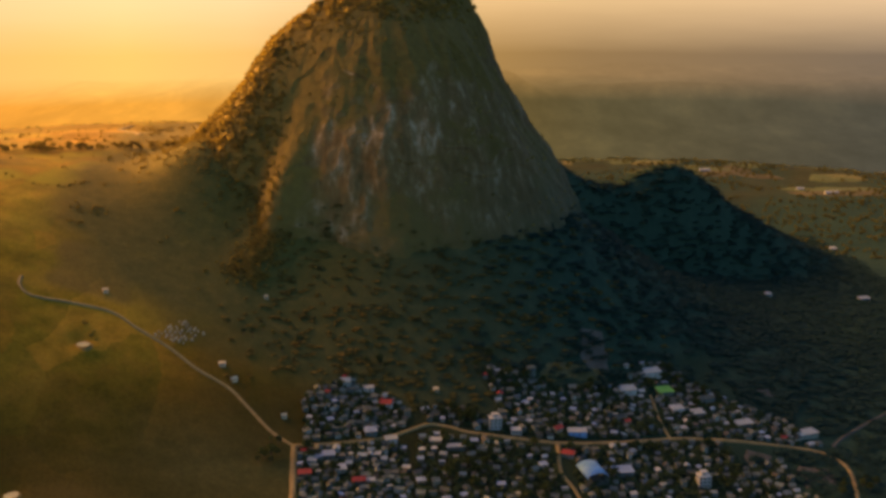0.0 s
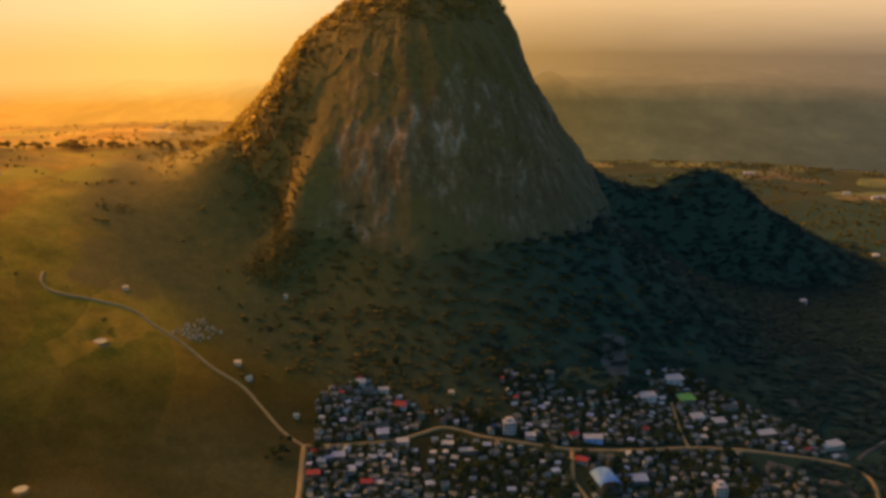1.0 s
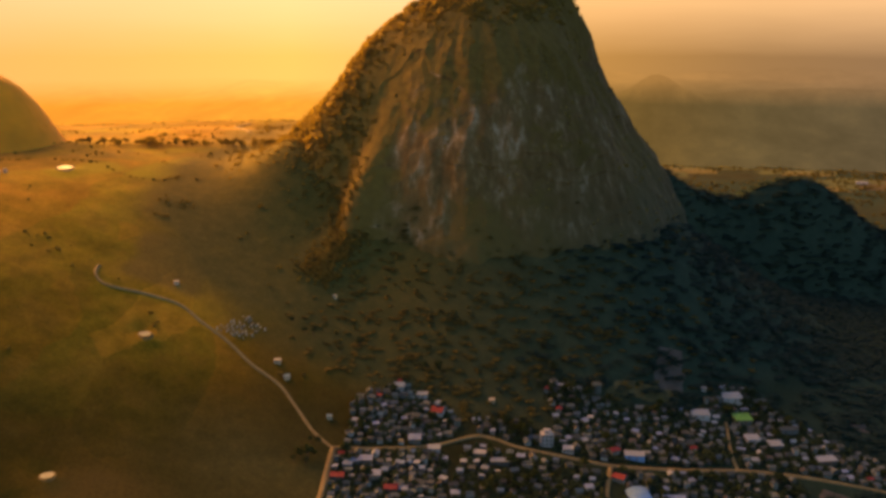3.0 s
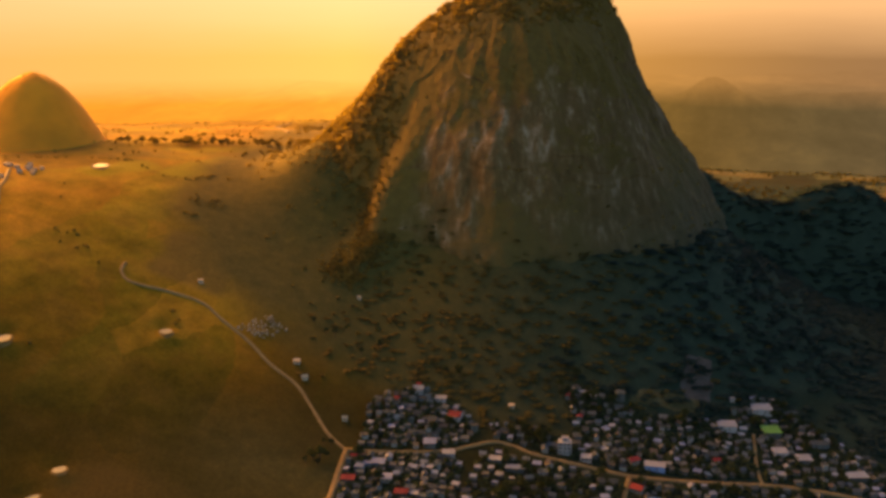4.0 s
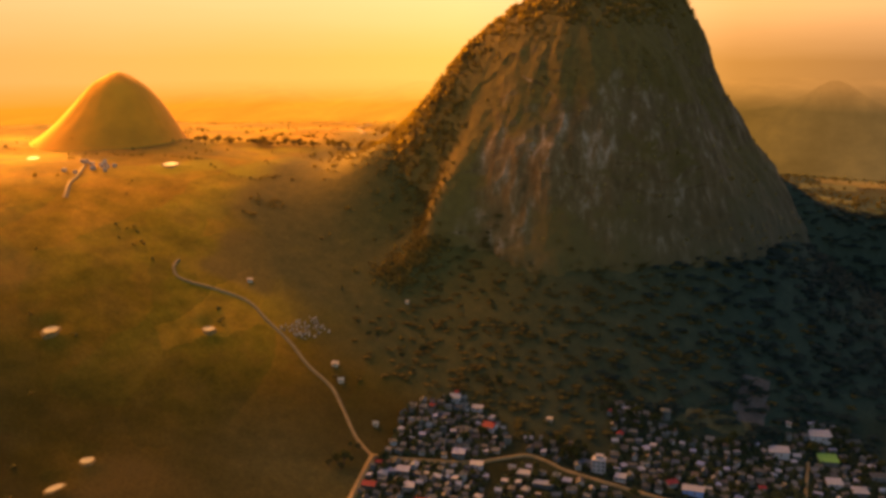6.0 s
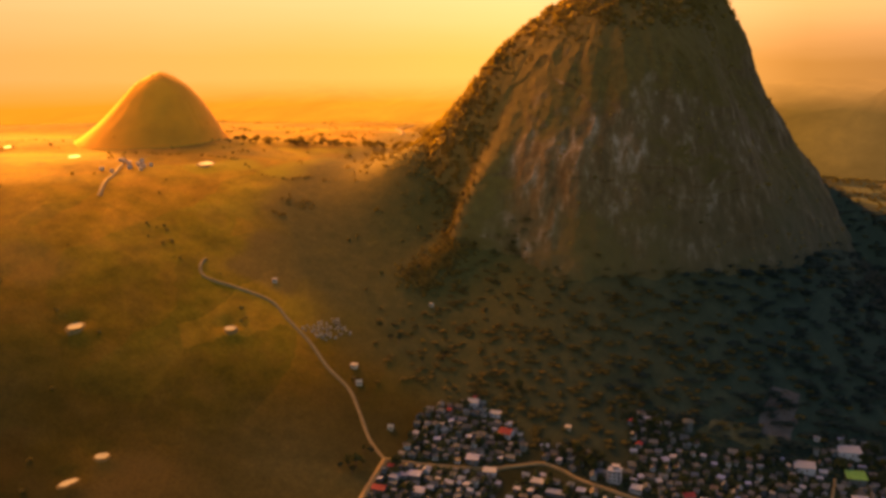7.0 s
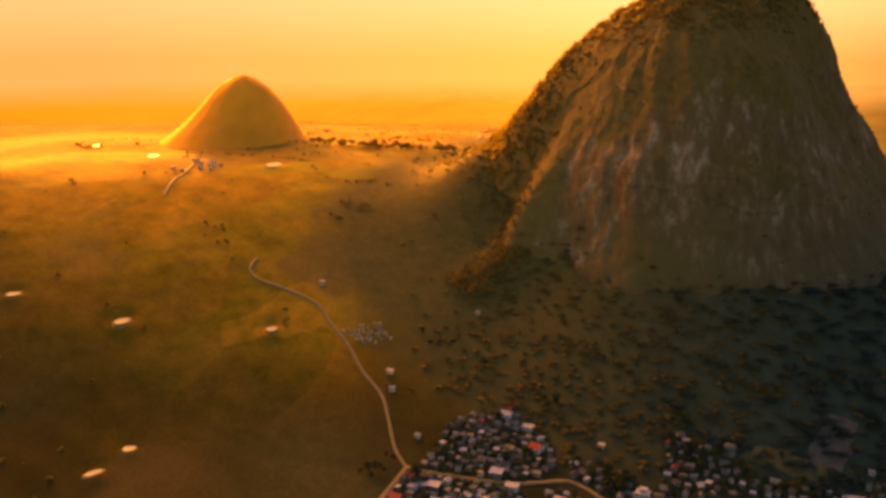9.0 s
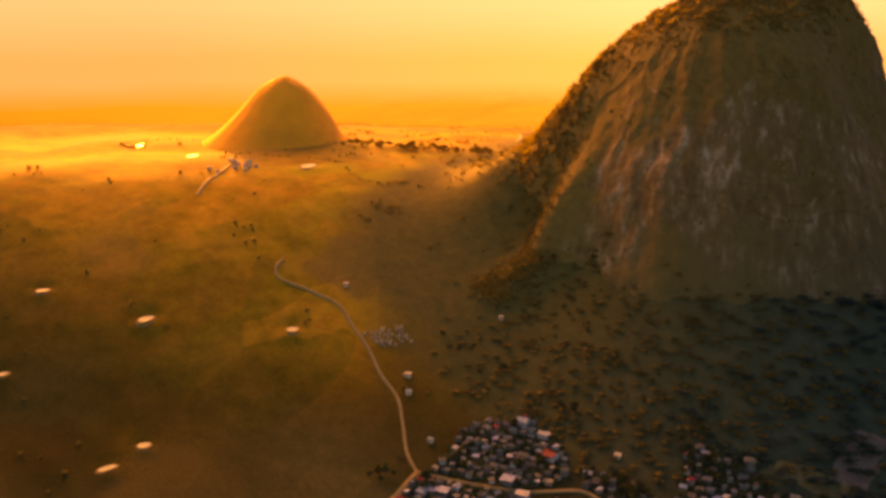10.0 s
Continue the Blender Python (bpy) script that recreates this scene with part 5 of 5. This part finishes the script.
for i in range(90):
    put_tree(-520 + 2.5 * i + rnd.gauss(0, 4), 1055 + 0.7 * i + rnd.gauss(0, 11), rnd.uniform(0.6, 1.3), HAZY_TREES)
for i in range(30):
    s = rnd.random()
    put_tree(-190 + 330 * s + rnd.gauss(0, 5), 795 - 15 * s + 40 * s * s + rnd.gauss(0, 9), rnd.uniform(0.8, 1.2))
for k in TREES + HAZY_TREES:
    for o in (*k.children_recursive, k):
        bpy.data.objects.remove(o)

CLUMPS = []
for _ in range(6):
    r = [(0, 0, 0.35, 1.0), (rng.uniform(0.4, 0.7), rng.uniform(-0.5, 0.5), 0.1, 0.6)]
    CLUMPS.append(leaf_cloud(r, 8, 0.34))


def scrub(name, places, sizes, label, tall=1.0, mat=SCRUB):
    """Many bushes in one mesh."""
    V, F, n = [], [], 0
    places, sizes = np.asarray(places), np.asarray(sizes)
    for k, (cv, cf) in enumerate(CLUMPS):
        p, s = places[k::6], sizes[k::6]
        a = rng.uniform(0, 6.28, len(p))
        c, sn = np.cos(a)[:, None], np.sin(a)[:, None]
        x = cv[None, :, 0] * c - cv[None, :, 1] * sn
        y = cv[None, :, 0] * sn + cv[None, :, 1] * c
        z = np.broadcast_to(cv[None, :, 2], x.shape) * tall * rng.uniform(0.7, 1.3, (len(p), 1))
        V.append((np.stack([x, y, z], -1) * s[:, None, None] + p[:, None, :]).reshape(-1, 3))
        F.append((cf[None] + (np.arange(len(p)) * len(cv))[:, None, None] + n).reshape(-1, 3))
        n += len(p) * len(cv)
    me = fast_mesh(name, np.vstack(V), np.vstack(F), mat)
    return tagged(new(name, me), label, "scrub", kind="stuff")


# on the rock: along ledges, gullies and the easier flanks
lv, tn = MV.shape[:2]
ii, jj = rng.integers(25, lv - 3, 52000), rng.integers(0, tn, 52000)
P = MV[ii, jj]
up = MV[np.minimum(ii + 2, lv - 1), jj] - MV[ii - 2, jj]
steep = np.abs(up[:, 2]) / (np.linalg.norm(up, axis=1) + 1e-6)
clump = ripple(jj * 1.5, P[:, 2] * 0.8, 30, 61, 3)
edge = np.maximum(step(-120, -185, P[:, 0]), 0.35 * step(265, 315, P[:, 2]))
keep = rng.random(len(P)) < np.clip((1.0 - steep) * 1.6 + 0.9 * clump - 0.05 + 0.45 * edge, 0.03, 1) * (0.12 + 0.88 * edge)
keep &= P[:, 2] > land(P[:, 0], P[:, 1]) - 2
P = P[keep][:9000]
scrub("rock_scrub", P - (0, 0, 0.7), rng.uniform(0.9, 2.2, len(P)) * (1 + 0.9 * np.maximum(step(-130, -190, P[:, 0]), step(280, 325, P[:, 2]))), "dry green scrub clinging to the cliff ledges", mat=CLIFF_SCRUB)
ii, jj = rng.integers(5, int(lv * 0.6), 40000), rng.integers(0, tn, 40000)
P = MV[ii, jj]
keep = rng.random(len(P)) < step(150, 40, P[:, 2] + 70 * ripple(jj * 1.5, P[:, 2] * 0.6, 45, 65, 3)) ** 2
keep &= (P[:, 2] > land(P[:, 0], P[:, 1]) - 1) & (P[:, 1] < 1220)
P = P[keep][:8000]
# the eastern foot takes the woods colour darkened as shade
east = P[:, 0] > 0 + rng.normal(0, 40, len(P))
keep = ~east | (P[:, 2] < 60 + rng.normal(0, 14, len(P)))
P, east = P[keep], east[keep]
scrub("foot_scrub", (P - (0, 0, 0.9))[east], rng.uniform(1.8, 4.2, east.sum()), "woods climbing the foot of the cliff, colour darkened as shade", 0.6, SHADE_WOODS)
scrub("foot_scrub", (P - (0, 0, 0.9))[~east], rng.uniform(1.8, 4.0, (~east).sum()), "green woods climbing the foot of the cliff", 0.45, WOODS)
x, y = rng.uniform(-760, -300, 30000), rng.uniform(880, 1430, 30000)
keep = (np.abs(ripple(x * 0.8, y, 90, 101, 2)) < 0.035) | ((ripple(x, y, 40, 103, 3) > 0.55) & (rng.random(30000) < 0.2))
keep &= np.hypot(x - PEAK[0], y - PEAK[1]) > 250
for px, py, rx, ry, turn in PONDS:
    keep &= np.hypot(x - px, y - py) > 1.8 * max(rx, ry)
x, y = x[keep][:1100], y[keep][:1100]
scrub("plateau_hedges", np.stack([x, y, land(x, y) + 0.4], -1), rng.uniform(0.6, 1.8, len(x)), "hedges and copses between plateau fields", 1.0, CLIFF_SCRUB)
ii, jj = rng.integers(5, HV.shape[0] - 2, 220), rng.integers(0, HV.shape[1], 220)
P = HV[ii, jj]
P = P[P[:, 2] > land(P[:, 0], P[:, 1]) - 2]
scrub("hill_scrub", P - (0, 0, 0.4), rng.uniform(0.7, 1.5, len(P)), "scrub covering the far hill, coloured orange as haze", mat=HILL_HAZE_SCRUB)

# round the sunward foot of the rock, thinning out over the slope
n = 3400
a, q = rng.uniform(2.4, 4.35, n), 205 + 130 * rng.random(n) ** 1.6
x, y = PEAK[0] + q * np.cos(a), PEAK[1] + q * np.sin(a)
keep = rng.random(n) < 0.7 * step(290, 205, q + 40 * ripple(x, y, 45, 111, 3))
x, y = x[keep], y[keep]
scrub("flank_scrub", np.stack([x, y, land(x, y) + 0.3], -1), rng.uniform(1.0, 2.6, len(x)), "olive scrub spreading from the foot of the rock", 0.7, CLIFF_SCRUB)

# the lit spur on the sunward side
s = rng.uniform(-1.2, 1.2, 900)
x, y = -163 + 20 * s + rng.normal(0, 10, 900), 922 + 50 * s + rng.normal(0, 7, 900)
scrub("spur_scrub", np.stack([x, y, land(x, y) + 0.3], -1), rng.uniform(1.2, 3.0, 900), "sunlit olive scrub along a rocky spur", 1.2, CLIFF_SCRUB)

# woods on the slopes below, in three tones that paint haze and shade
n = 110000
x, y = rng.uniform(-330, 640, n), rng.uniform(690, 1650, n)
w = woodland(x, y)
r = np.hypot(x - PEAK[0], y - PEAK[1])
keep = (rng.random(n) < w ** 1.5 * 0.6 * step(-215, -110, x)) & (r > 215) & (np.abs(y - 1135) + np.abs(x) < 1400)
for b in BLOCKS:
    k = np.flatnonzero(keep)
    keep[k] = [not inside(b[0], p, q) for p, q in zip(x[k], y[k])]
for rd in ROADS:
    for p in rd[::1]:
        keep &= np.hypot(x - p[0], y - p[1]) > 7
x, y = x[keep][:7500], y[keep][:7500]
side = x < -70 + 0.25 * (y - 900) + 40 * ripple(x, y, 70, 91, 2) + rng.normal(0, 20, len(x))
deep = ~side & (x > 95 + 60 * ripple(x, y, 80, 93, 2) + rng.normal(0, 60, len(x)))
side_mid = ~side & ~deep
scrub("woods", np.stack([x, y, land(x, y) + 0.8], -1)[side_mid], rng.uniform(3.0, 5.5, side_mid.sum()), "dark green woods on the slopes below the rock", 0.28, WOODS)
scrub("shaded_woods", np.stack([x, y, land(x, y) + 0.8], -1)[deep], rng.uniform(5.0, 9.0, deep.sum()), "valley woods painted blackish green as shade", 0.2, SHADE_WOODS)
scrub("dry_woods", np.stack([x, y, land(x, y) + 0.6], -1)[side], rng.uniform(2.4, 4.6, side.sum()), "olive dry scrub woods on the sunward slope, colour lightened as haze", 0.28, HAZE_WOODS)
x, y = rng.uniform(-125, 310, 16000), rng.uniform(600, 890, 16000)
near = np.zeros(len(x), bool)
for b in BLOCKS:
    near |= np.array([inside(b[0], p, q) for p, q in zip(x, y)])
for p, q, rr in TAKEN:
    near &= np.hypot(x - p, y - q) > min(rr, 9) * 0.92
for rd in ROADS:
    for p in rd:
        near &= np.hypot(x - p[0], y - p[1]) > 3.5
x, y = x[near][:4600], y[near][:4600]
scrub("town_bushes", np.stack([x, y, land(x, y) + 0.5], -1), rng.uniform(0.9, 3.0, len(x)), "dark garden bushes crowded between the houses", 1.0, GARDEN)

# hedges and bushes in the fields
n = 26000
x, y = rng.uniform(-760, -120, n), rng.uniform(480, 1450, n)
w = ripple(x, y, 55, 71, 3)
line = np.abs(ripple(x, y, 120, 77, 2))
keep = (rng.random(n) < np.clip(1.2 * w - 0.6, 0, 1) + np.where(line < 0.008, 0.3, 0)) & (np.hypot(x - PEAK[0], y - PEAK[1]) > 190)
for rd in ROADS:
    for p in rd:
        keep &= np.hypot(x - p[0], y - p[1]) > 7
keep &= ~((x > -240) & (x < -192) & (y > 744) & (y < 784))
x, y = x[keep][:900], y[keep][:900]
scrub("field_bushes", np.stack([x, y, land(x, y) + 0.4], -1), rng.uniform(0.9, 2.6, len(x)), "scattered bushes and hedges in dry fields", mat=CLIFF_SCRUB)
n = 24000
x, y = rng.uniform(0, 1600, n), rng.uniform(1480, 3000, n)
keep = (np.abs(ripple(x, y * 0.6, 170, 83, 3)) < 0.10) | (np.abs(ripple(x * 0.5, y, 110, 85, 2)) < 0.06) | (woodland(x, y) > 0.75)
x, y = x[keep][:5000], y[keep][:5000]
scrub("far_trees", np.stack([x, y, land(x, y) + 1.0], -1), rng.uniform(2.0, 5.0, len(x)), "lines of far trees between fields", mat=WOODS)
